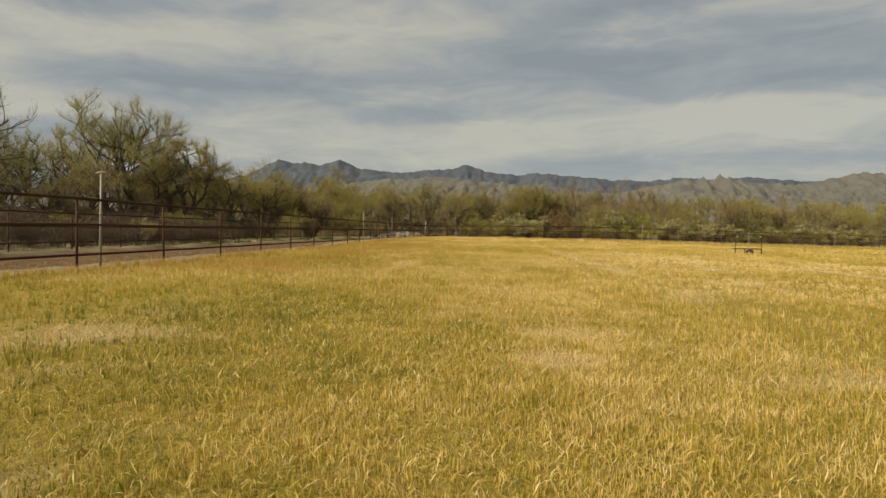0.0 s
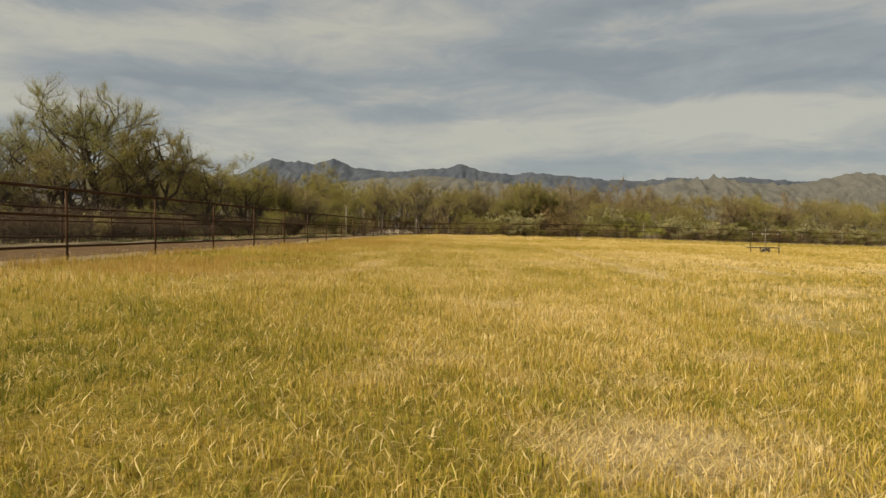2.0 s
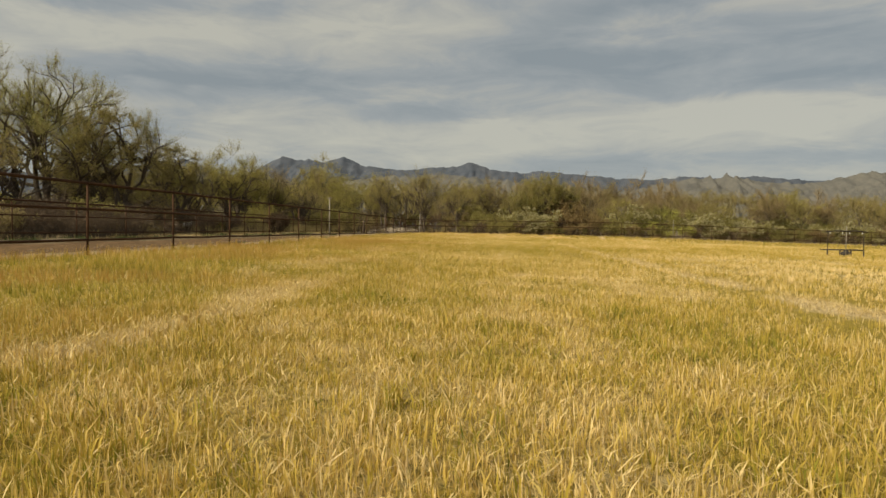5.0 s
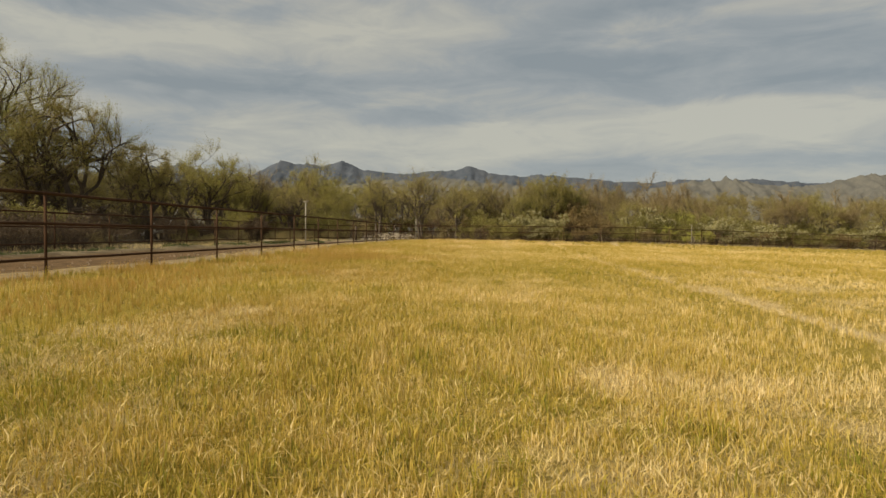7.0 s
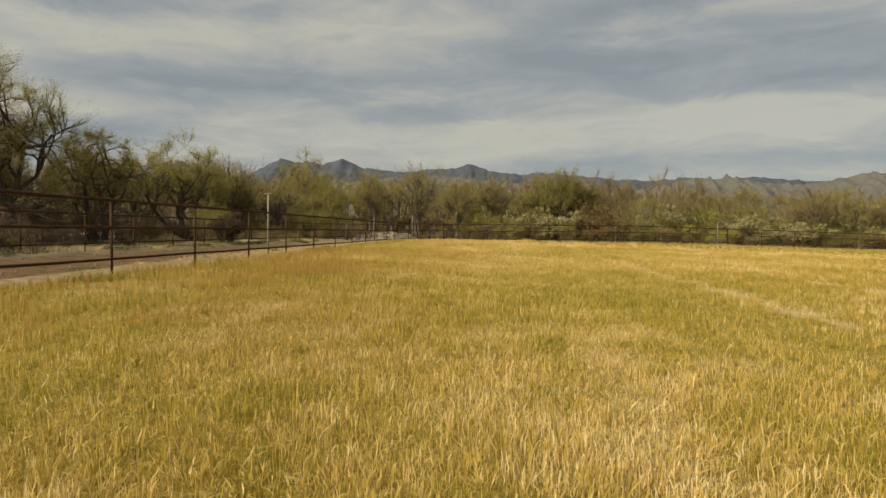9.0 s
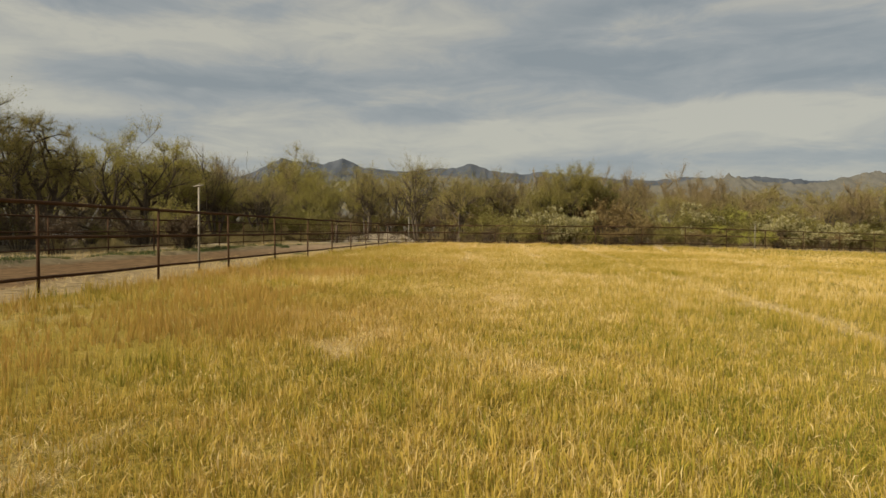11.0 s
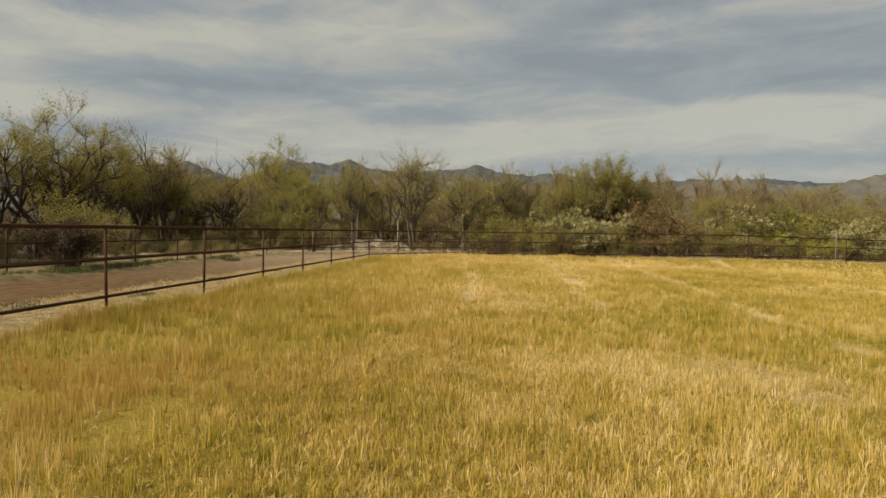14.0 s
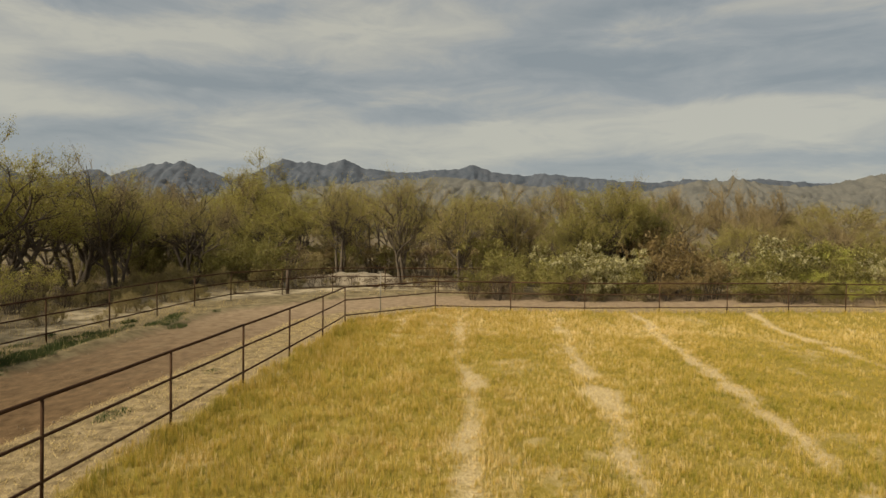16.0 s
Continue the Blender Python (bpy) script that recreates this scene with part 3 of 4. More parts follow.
def irrigation_stand(x, y, turn):
    s = thing("irrigation_stand", "dark steel frame stand with a pale mast in the field", "stand", m=pose(x, y, ground_at(x, y), 0, 0, turn))
    w, dp = 0.78, 0.5
    base = Shape()
    for a, c in (((-w, -dp), (w, -dp)), ((w, -dp), (w, dp)), ((w, dp), (-w, dp)), ((-w, dp), (-w, -dp))):
        base.tube([(*a, 0.34), (*c, 0.34)], [0.025, 0.025], 6)
    part("base_frame", base, M_STEEL, s)
    for px in (-w, -w * 0.3, w * 0.3, w):
        part("leg", Shape().tube([(px, -dp, -0.05), (px, -dp, 0.36)], [0.035, 0.03], 6), M_STEEL, s)
    for px in (-w, w):
        part("upright", Shape().tube([(px, -dp, 0.34), (px * 0.98, -dp, 1.25)], [0.018, 0.016], 6), M_STEEL, s)
    part("crossbar", Shape().tube([(-w - 0.1, -dp, 1.20), (-w * 0.5, -dp, 1.27), (0, -dp, 1.25), (w * 0.5, -dp, 1.27), (w + 0.1, -dp, 1.22)], [0.028] * 5, 6), M_STEEL, s)
    for px in (-0.68, -0.14, 0.16, 0.70):
        part("insulator", Shape().tube([(px, -dp, 1.10), (px, -dp, 1.14), (px, -dp, 1.19)], [0.014, 0.021, 0.014], 8), M_WHITE, s, "white insulator")
    part("mast", Shape().tube([(0.02, -dp, 0.1), (0.02, -dp, 1.5)], [0.022, 0.018], 8), M_PALE, s, "pale grey mast")
    part("valve_box", Shape().tube([(0.2, 0, 0.0), (0.2, 0, 0.18), (0.2, 0, 0.26), (0.2, 0, 0.31)], [0.26, 0.25, 0.17, 0.05], 9), M_STEEL, s, "dark valve cover")


irrigation_stand(25.1, 1.7, -8)


# ---- trees and shrubs ----
def grow(rng, limbs, height, spread, trunk, levels, lean, droop, base_r, stout=1.0):
    """The skeleton of a spreading tree: a list of (points, radii, level)."""
    out, tips = [], []

    def branch(p, d, length, r, level):
        n = (5, 5, 3, 2)[min(level, 3)] if levels > 2 else 3
        pts, rad = [p.copy()], [r]
        for i in range(n):
            wander = Vector((rng.gauss(0, 1), rng.gauss(0, 1), rng.gauss(0, 0.7))) * (0.22 * stout if level else 0.13)
            up = Vector((0, 0, 0.16 if level < 2 else -droop))
            d = (d + wander + up).normalized()
            p = p + d * (length / n)
            if p.z < 0.25:
                p.z = 0.25
            pts.append(p.copy())
            rad.append(r * (1 - 0.5 * (i + 1) / n))
        out.append((pts, rad, level))
        if level >= levels:
            tips.append((pts, d))
            return
        kids = rng.randint(3, 4) if level else rng.randint(3, 5)
        for k in range(kids):
            at = rng.uniform(0.35, 1.0) * n
            i = min(int(at), n - 1)
            q = pts[i].lerp(pts[i + 1], at - i)
            side = Vector((rng.gauss(0, 1), rng.gauss(0, 1), rng.gauss(0.15, 0.6))).normalized()
            dd = (d * 0.75 + side * 0.85).normalized()
            branch(q, dd, length * rng.uniform(0.5, 0.78), rad[min(i + 1, n)] * min(rng.uniform(0.55, 0.82) * stout, 0.97), level + 1)

    for k in range(limbs):
        a = 2 * math.pi * (k + rng.uniform(-0.3, 0.3)) / limbs
        tilt = rng.uniform(0.25, 0.95) * spread / height * 1.5
        d = Vector((math.cos(a) * tilt + lean[0], math.sin(a) * tilt + lean[1], 1)).normalized()
        branch(Vector((math.cos(a) * base_r * 0.8, math.sin(a) * base_r * 0.8, -0.15)), d, height * rng.uniform(0.42, 0.58) + trunk, base_r * rng.uniform(0.6, 1.0), 0)
    return out, tips


def sprays(rng, tips, count, length, width, per, size, droop, fluff=0.0):
    """Fine twigs with small leaves on the ends of the limbs: arrays of twig and leaf triangles."""
    n = len(tips) * count
    r = np.random.RandomState(rng.randint(0, 99999))
    base, way = np.zeros((n, 3)), np.zeros((n, 3))
    k = 0
    for pts, d in tips:
        for j in range(count):
            at = r.uniform(0.15, 1.0) * (len(pts) - 1)
            i = min(int(at), len(pts) - 2)
            base[k] = pts[i].lerp(pts[i + 1], at - i)
            way[k] = d
            k += 1
    way = way * 0.8 + r.normal(0, 0.42, (n, 3)) + np.array((0, 0, 0.22 - 2.5 * droop))
    way /= np.linalg.norm(way, axis=1)[:, None]
    ln = length * r.uniform(0.4, 1.2, n)[:, None]
    end = base + way * ln
    side = np.cross(way, r.normal(0, 1, (n, 3)))
    side *= width / np.maximum(np.linalg.norm(side, axis=1), 1e-6)[:, None]
    tv = np.stack([base - side, base + side, end], 1).reshape(-1, 3)
    tt = (np.arange(n) * 3)[:, None] + np.array((0, 1, 2))
    # leaves, scattered along each twig
    m = n * per
    which = np.repeat(np.arange(n), per)
    s = r.uniform(0.2, 1.05, m)[:, None]
    p = base[which] + (end - base)[which] * s + r.normal(0, 0.04, (m, 3)) * (1 + length)
    a = r.normal(0, 1, (m, 3)) + np.array((0, 0, 0.3))
    a /= np.linalg.norm(a, axis=1)[:, None]
    c = np.cross(a, r.normal(0, 1, (m, 3)))
    c /= np.maximum(np.linalg.norm(c, axis=1), 1e-6)[:, None]
    sz = size * r.uniform(0.5, 1.4, m)[:, None]
    lv = np.stack([p - a * sz - c * sz * 0.4, p + c * sz * 0.5, p + a * sz], 1).reshape(-1, 3)
    lt = (np.arange(m) * 3)[:, None] + np.array((0, 1, 2))
    return (tv, tt), (lv, lt)


def make_tree(name, label, seed, height, spread, limbs=4, leaf_mat=None, levels=3, count=5, per=5, size=0.085, twig=0.9, lean=(0, 0), droop=0.05, base_r=0.2,
              category="tree", bark=None, width=0.007, skirt=0.0, stout=1.0, ball=0.0):
    """A tree built at the origin: a forked trunk with limbs, and a crown of twigs with leaves."""
    rng = random.Random(seed)
    skeleton, tips = grow(rng, limbs, height, spread, 0.0, levels, lean, droop, base_r, stout)
    top = sorted(p.z for pts, _ in tips for p in pts)
    k = (height * 0.93) / top[int(len(top) * (0.95 if ball else 0.985))]
    wide = sorted(math.hypot(p.x, p.y) for pts, _ in tips for p in pts)[int(len(top) * (0.90 if ball else 0.93))]
    kx = spread / wide

    def fit_to(p):
        q = Vector((p.x * kx, p.y * kx, p.z * k))
        if ball:
            # limbs that would stick out bend back towards the rounded crown
            low = height * 0.42
            u = math.sqrt((q.x * q.x + q.y * q.y) / spread ** 2 + (max(q.z - low, 0) / (height * 0.93 - low)) ** 2)
            if u > 0.9:
                f = (0.9 + (u - 0.9) * (1 - 0.7 * ball)) / u
                q = Vector((q.x * f, q.y * f, low + (q.z - low) * f if q.z > low else q.z))
        return q
    skeleton = [([fit_to(p) for p in pts], rad, lv) for pts, rad, lv in skeleton]
    tips = [([fit_to(p) for p in pts], d) for pts, d in tips]
    s = Shape()
    for pts, rad, lv in skeleton:
        s.tube(pts, [max(q, 0.008) for q in rad], ((7, 5, 4, 3) if levels > 2 else (4, 3, 3))[min(lv, 3)], cap=False)
    t = thing(name, label, category)
    part("trunk", s, bark or M_BARK, t)
    (tv, tt), (lv, lt) = sprays(rng, tips, count, twig, width, per, size, droop)
    tagged(part("twig_mass", tri_mesh("twig_mass", tv, tt), M_TWIG, t), kind="stuff")
    if skirt:
        # the lower crown is bare
        z = lv.reshape(-1, 3, 3)[:, 0, 2] / height
        keep = np.random.RandomState(seed).uniform(0, 1, len(z)) < np.clip((z - skirt) * 3.5 + 0.12, 0.05, 1)
        lv = lv.reshape(-1, 3, 3)[keep].reshape(-1, 3)
        lt = np.arange(len(lv)).reshape(-1, 3)
    if leaf_mat and per:
        tagged(part("crown", tri_mesh("crown", lv, lt), leaf_mat, t), kind="stuff")
    return t


def make_shrub(name, label, seed, height, spread, leaf_mat, stems=26, per=26, size=0.05, tops=None, tops_per=10, tops_size=0.05, stem_mat=None, category="shrub", low=0.3, plume=1.0):
    """A many-stemmed shrub: stems from one root, leaves up their length, and seed heads at the tops where given."""
    rng = random.Random(seed)
    r = np.random.RandomState(seed)
    t = thing(name, label, category)
    s = Shape()
    lines = []
    for k in range(stems):
        a = rng.uniform(0, 6.283)
        q = math.sqrt(rng.uniform(0, 1))
        reach, h = spread * q, height * rng.uniform(0.6, 1.0) * (1 - 0.35 * q * q)
        b = Vector((math.cos(a) * reach * 0.3, math.sin(a) * reach * 0.3, -0.1))
        e = Vector((math.cos(a) * reach, math.sin(a) * reach, h))
        m = b.lerp(e, 0.55) + Vector((rng.gauss(0, 0.08), rng.gauss(0, 0.08), 0.12 * h))
        lines.append((b, m, e))
        s.tube([b, m, e], [0.018, 0.012, 0.005], 3, cap=False)
        for j in range(3):
            f = rng.uniform(0.45, 0.95)
            p = m.lerp(e, f)
            e2 = p + Vector((rng.gauss(0, 0.28), rng.gauss(0, 0.28), rng.uniform(0.05, 0.4))) * (height / 2)
            lines.append((p, p.lerp(e2, 0.5), e2))
            s.tube([p, e2], [0.008, 0.004], 3, cap=False)
    tagged(part("stem_mass", s, stem_mat or M_TWIG, t), kind="stuff")

    def scatter(n, lo, hi, spreadout, sz):
        which = r.randint(0, len(lines), n)
        b = np.array([lines[i][0] for i in which])
        m = np.array([lines[i][1] for i in which])
        e = np.array([lines[i][2] for i in which])
        # leaves gather towards the ends of the stems
        f = (lo + (hi - lo) * r.uniform(0, 1, n) ** plume)[:, None]
        p = (1 - f) ** 2 * b + 2 * f * (1 - f) * m + f * f * e + r.normal(0, spreadout, (n, 3))
        p[:, 2] = np.maximum(p[:, 2], 0.05)
        a = r.normal(0, 1, (n, 3)) + np.array((0, 0, 0.5))
        a /= np.linalg.norm(a, axis=1)[:, None]
        c = np.cross(a, r.normal(0, 1, (n, 3)))
        c /= np.maximum(np.linalg.norm(c, axis=1), 1e-6)[:, None]
        q = sz * r.uniform(0.5, 1.4, n)[:, None]
        lv = np.stack([p - a * q - c * q * 0.45, p + c * q * 0.55, p + a * q], 1).reshape(-1, 3)
        return tri_mesh("foliage", lv, (np.arange(n) * 3)[:, None] + np.array((0, 1, 2)))

    tagged(part("foliage", scatter(len(lines) * per, low, 1.08, 0.085, size), leaf_mat, t), kind="stuff")
    if tops:
        tagged(part("seed_fluff", scatter(len(lines) * tops_per, 0.86, 1.08, 0.06, tops_size), tops, t, "pale fluffy seed heads"), kind="stuff")
    return t


def planted(kind, spots, group, rng, lo=0.85, hi=1.15):
    """The first spot takes the thing itself; the others take copies, turned and scaled."""
    home = kind
    for i, (x, y, *size) in enumerate(spots):
        k = size[0] if size else rng.uniform(lo, hi)
        turn = rng.uniform(0, 360)
        if i == 0:
            kind.matrix_world = pose(x, y, ground_at(x, y), 0, 0, turn) @ Matrix.Scale(k, 4)
            kind["group"] = group
            bpy.context.view_layer.update()
        else:
            ob = copy_thing(home, pose(x, y, ground_at(x, y), 0, 0, turn))
            ob.scale = (k, k, k * rng.uniform(0.94, 1.06))
            ob["group"] = group


rng = random.Random(11)
LEFT = "trees beyond the dirt lane"
# the tall pale trees, and their neighbours along the outer fence
planted(make_tree("mesquite_tree", "tall spreading tree with pale green new leaves beyond the fence", 3, 11.5, 6.7, 7, M_LEAFPALE, 3, 34, 9, 0.036, 1.05, droop=-0.13, base_r=0.30, skirt=0.30, stout=1.2, ball=0.7),
        [(-21.8, 9.6, 1.0), (-29.0, 6.5, 0.72)], LEFT, rng)
planted(make_tree("mesquite_tree", "dark crooked mesquite with drooping twigs beyond the fence", 12, 8.8, 3.9, 4, M_LEAFDUSK, 3, 36, 10, 0.037, 0.85, lean=(0.1, 0.1), droop=0.08, base_r=0.26, skirt=0.22, stout=1.45, ball=0.9),
        [(-17.3, 9.8, 1.0), (-17.5, 18.3, 0.83)], LEFT, rng)
planted(make_tree("bare_tree", "nearly bare grey tree with long crooked branches", 15, 9.4, 3.6, 4, M_LEAFTAN, 3, 16, 2, 0.04, 1.0, droop=-0.06, base_r=0.22, stout=1.2),
        [(-21.0, -9.0, 1.02), (-15.9, 36.0, 0.80), (-20.9, 52.0, 0.92), (-16.0, 52.0, 0.72)], LEFT, rng)
planted(make_tree("mesquite_tree", "rounded olive-green mesquite in the thicket beyond the fence", 21, 7.0, 3.4, 5, M_LEAF, 3, 17, 10, 0.044, 0.95, droop=-0.06, base_r=0.19, skirt=0.20, stout=1.2, ball=0.6),
        [(-17.8, 29.5, 1.10), (-18.4, 36.0, 1.08), (-21.5, 23.5, 0.85), (-19.5, 44.0, 0.95), (-17.6, 60.0, 1.2), (-18.0, 65.4, 1.55), (-12.5, 53.0, 0.9), (-27.0, 52.0, 0.95), (-9.0, 60.0, 1.0),
         (-30.0, 44.0, 0.95), (-24.0, 72.0, 1.15)], LEFT, rng)
planted(make_tree("mesquite_tree", "half-bare brown mesquite with stout crooked limbs", 24, 7.0, 3.5, 4, M_LEAFDUSK, 3, 15, 7, 0.043, 0.95, droop=-0.02, base_r=0.24, skirt=0.40, stout=1.35, ball=0.6),
        [(-22.5, 29.5, 0.92), (-27.0, 20.0, 0.85), (-27.0, -1.0, 0.70), (-29.0, 30.0, 0.90), (-14.8, 43.2, 0.80), (-21.0, 40.0, 0.9), (-22.5, 14.5, 0.80), (-20.0, 3.0, 0.8), (-23.5, 17.0, 0.8), (-18.5, -4.0, 0.55)], LEFT, rng)
FAR = "trees of the thicket behind the far fence"
planted(make_tree("bare_tree", "slender half-bare tree with olive twigs behind the far fence", 33, 8.4, 3.0, 4, M_LEAF, 3, 16, 6, 0.038, 1.1, droop=-0.08, base_r=0.2, skirt=0.3, bark=M_BARKHAZE, stout=1.25),
        [(-0.6, 45.6, 0.92), (3.7, 42.4, 0.74), (-6.5, 51.0, 0.90), (6.4, 46.5, 0.82), (24.0, 88.0, 1.1), (29.0, 90.0, 1.1), (-19.0, 112.0, 1.45)], FAR, rng)
planted(make_tree("evergreen_tree", "dense dark green bushy tree behind the far fence", 41, 6.9, 3.0, 6, M_LEAFDARK, 3, 14, 9, 0.05, 0.9, droop=-0.06, base_r=0.14, ball=0.6),
        [(10.6, 43.6, 0.72), (13.2, 44.6, 0.98), (15.6, 46.4, 0.85), (47.0, 61.0, 0.8)], FAR, rng)

thicket = [
    make_tree("thicket_tree", "olive-green mesquite of the thicket", 51, 6.8, 3.7, 5, M_LEAF, 2, 36, 6, 0.054, 1.15, droop=-0.06, base_r=0.13, width=0.009, skirt=0.20, bark=M_BARKHAZE, stout=1.2, ball=0.6),
    make_tree("thicket_tree", "dusky half-bare mesquite of the thicket", 52, 6.4, 3.7, 5, M_LEAFDUSK, 2, 36, 5, 0.053, 1.15, droop=-0.06, base_r=0.13, width=0.009, skirt=0.20, bark=M_BARKHAZE, stout=1.2, ball=0.6),
    make_tree("thicket_tree", "greyish bare-twigged tree of the thicket", 53, 7.2, 3.2, 5, M_LEAFTAN, 2, 60, 1, 0.045, 1.3, droop=-0.12, base_r=0.14, width=0.010, skirt=0.20, bark=M_BARKHAZE, stout=1.3),
    make_tree("thicket_tree", "distant olive mesquite of the thicket", 55, 6.6, 3.8, 4, M_LEAF, 2, 26, 5, 0.080, 1.3, droop=-0.06, base_r=0.13, width=0.014, skirt=0.20, bark=M_BARKHAZE, ball=0.6),
    make_tree("thicket_tree", "reddish-brown bare tree of the thicket", 54, 6.7, 3.5, 5, M_LEAFRED, 2, 50, 3, 0.045, 1.3, droop=-0.08, base_r=0.13, width=0.010, skirt=0.20, bark=M_BARKHAZE, ball=0.5),
]
spots = [[], [], [], [], []]
for y0, x0, x1, gap, size in ((50, 6, 66, 4.2, 0.84), (59, -40, 78, 4.8, 0.98), (73, -54, 88, 5.6, 1.10), (93, -66, 100, 7.0, 1.30)):
    x = x0
    while x < x1:
        px, py = x + rng.uniform(-1.5, 1.5), y0 + rng.uniform(-4.5, 4.5) + max(0.0, x - 20) * 0.22
        kind = rng.choices((0, 1, 2, 3, 4), (0.26 * (y0 < 90), 0.40, 0.13, 0.26 * (y0 > 90), 0.17 + 0.25 * (20 < x < 32)))[0]
        spots[kind].append((px, py, size * rng.uniform(0.72, 1.15)))
        x += gap * rng.uniform(0.7, 1.3)
for kind, places in zip(thicket, spots):
    planted(kind, places, FAR, rng)

# shrubs along the far verge
HEDGE = "shrubs along the far fence"
green = make_shrub("seepwillow_shrub", "olive-green leafy shrub behind the far fence", 61, 2.1, 1.2, M_SHRUB, 17, 44, 0.050, low=0.0, plume=0.5)
fluffy = make_shrub("seepwillow_shrub", "green shrub topped with cream fluffy seed heads", 62, 2.3, 1.15, M_SHRUB, 16, 40, 0.050, M_FLUFF, 17, 0.082, low=0.0, plume=0.5)
yellow = make_shrub("rabbitbrush_shrub", "bright yellow-green bushy shrub behind the far fence", 63, 2.3, 1.35, M_YELLOW, 16, 46, 0.050, low=0.4, plume=0.5)
brown = make_shrub("dry_shrub", "dry brown leafless shrub", 64, 2.0, 1.25, M_BRUSH, 24, 15, 0.046, stem_mat=M_BARK)
rust = make_shrub("dry_shrub", "reddish-brown dry leafy shrub behind the far fence", 65, 2.1, 1.25, M_LEAFRED, 20, 18, 0.07, stem_mat=M_BARK)
g, fl, ye, br, sg, ru = [], [], [], [], [], []
x = 5.0
while x < 66:
    y = 38.4 + max(0.0, x - 10) * 0.165 + max(0.0, x - 26) * 0.19
    for row, (dy, size) in enumerate(((-0.9, 0.62), (-0.4, 0.74), (0.3, 0.92), (1.9, 1.2), (4.2, 1.5))):
        px, py = x + rng.uniform(-0.8, 0.8), y + dy + rng.uniform(-0.4, 0.4)
        s = size * rng.uniform(0.62, 1.2)
        near_brown, near_yellow = 15.5 < px < 19.5, 25 < px < 30.5
        near_fluff = 8.5 < px < 14.5 or 31 < px < 37
        u = rng.random()
        if row < 2 and u < 0.20:
            (br if u < 0.10 else ru).append((px, py, s))
        elif near_brown and u < 0.7:
            ru.append((px, py, s * 1.15))
        elif near_yellow and u < 0.42:
            ye.append((px, py, s * 1.05))
        elif (near_fluff and u < 0.65) or u < 0.30:
            fl.append((px, py, s))
        elif u < 0.40:
            br.append((px, py, s))
        elif u < 0.44:
            ru.append((px, py, s))
        else:
            g.append((px, py, s))
    x += rng.uniform(1.5, 2.1)
# low brush between the trunks of the thicket
for k in range(66):
    px = rng.uniform(-14, 62)
    py = 46.5 + max(0.0, px - 12) * 0.30 + rng.uniform(-1.0, 9)
    if not -9 < px < 4.5:
        rng.choices((br, g, sg), (0.25, 0.35, 0.4))[0].append((px, py, rng.uniform(1.0, 1.75)))
# low brush before the sand bank
for k in range(20):
    (br, sg, br)[k % 3].append((-7.6 + 0.6 * k + rng.uniform(-0.3, 0.3), 42.9 + rng.uniform(-0.7, 0.9), rng.uniform(0.26, 0.60)))
for k in range(26):
    (br, g, sg, ru)[k % 4].append((-15 + 0.95 * k + rng.uniform(-0.5, 0.5), 54.5 + rng.uniform(-1.5, 2.0), rng.uniform(1.1, 1.7)))
# leafy brush that closes the view between the left-hand trunks
for k in range(34):
    (sg, g, g, sg)[k % 4].append((rng.uniform(-25, -8), rng.uniform(43, 57), rng.uniform(1.1, 1.8)))
for k in range(24):
    (sg, br, g)[k % 3].append((rng.uniform(-35, -27), rng.uniform(8, 44), rng.uniform(1.2, 1.9)))
# brown brush along the outer fence, and tan clumps on the sand beyond it
y = -18.0
while y < 4:
    for x0, size in ((-10.3, 0.55), (-11.4, 0.75), (-12.6, 0.85)):
        br.append((x0 + rng.uniform(-0.5, 0.5), y + rng.uniform(-0.5, 0.5), size * rng.uniform(0.75, 1.2)))
    y += 1.3
for k in range(30):
    sg.append((-9.6 - 3.2 * rng.random() ** 1.5, rng.uniform(12, 37), rng.uniform(0.22, 0.48)))
for k in range(16):
    sg.append((rng.uniform(-17, -11.5), rng.uniform(29, 42), rng.uniform(0.5, 0.9)))
# dead brush under the left-hand trees
y = -16.0
while y < 62:
    for x0 in (-13.2, -15.8, -18.2, -21.0, -24.0, -27.5):
        if rng.random() < (0.55 if x0 > -15 else 0.9):
            rng.choices((br, g, sg), ((0.92, 0.04, 0.04) if y < 13 else (0.6, 0.1, 0.3) if y < 30 else (0.28, 0.22, 0.50)))[0].append((x0 + rng.uniform(-1.6, 1.6) + max(0.0, y - 36) * 0.25, y + rng.uniform(-1.4, 1.4), rng.uniform(0.45, 1.0) if x0 > -15 else rng.uniform(0.8, 1.4) if y < 13 else rng.uniform(0.5, 1.1)))
    y += 2.2
for kind, places in ((green, g), (fluffy, fl), (yellow, ye), (rust, ru)):
    planted(kind, places, HEDGE, rng)
planted(brown, br, "dry brush", rng)
dark = make_shrub("dark_shrub", "dark round twiggy shrub at the outer fence", 71, 1.75, 0.85, M_BRUSH, 60, 30, 0.05, stem_mat=M_BARK)
planted(dark, [(-8.4, 16.4, 1.0)], "", rng)
olive = make_shrub("mesquite_shrub", "tall yellowish-olive shrub beside the outer fence", 73, 3.0, 1.5, M_LEAF, 26, 26, 0.045, low=0.15, plume=0.6)
planted(olive, [(-11.2, 20.4, 1.0), (-13.0, 23.4, 0.85), (-14.0, 27.5, 0.8)], "olive shrubs", rng)
sage = make_shrub("sage_shrub", "low domed tan shrub beyond the outer fence", 72, 1.3, 1.1, M_LEAFTAN, 20, 16, 0.062)
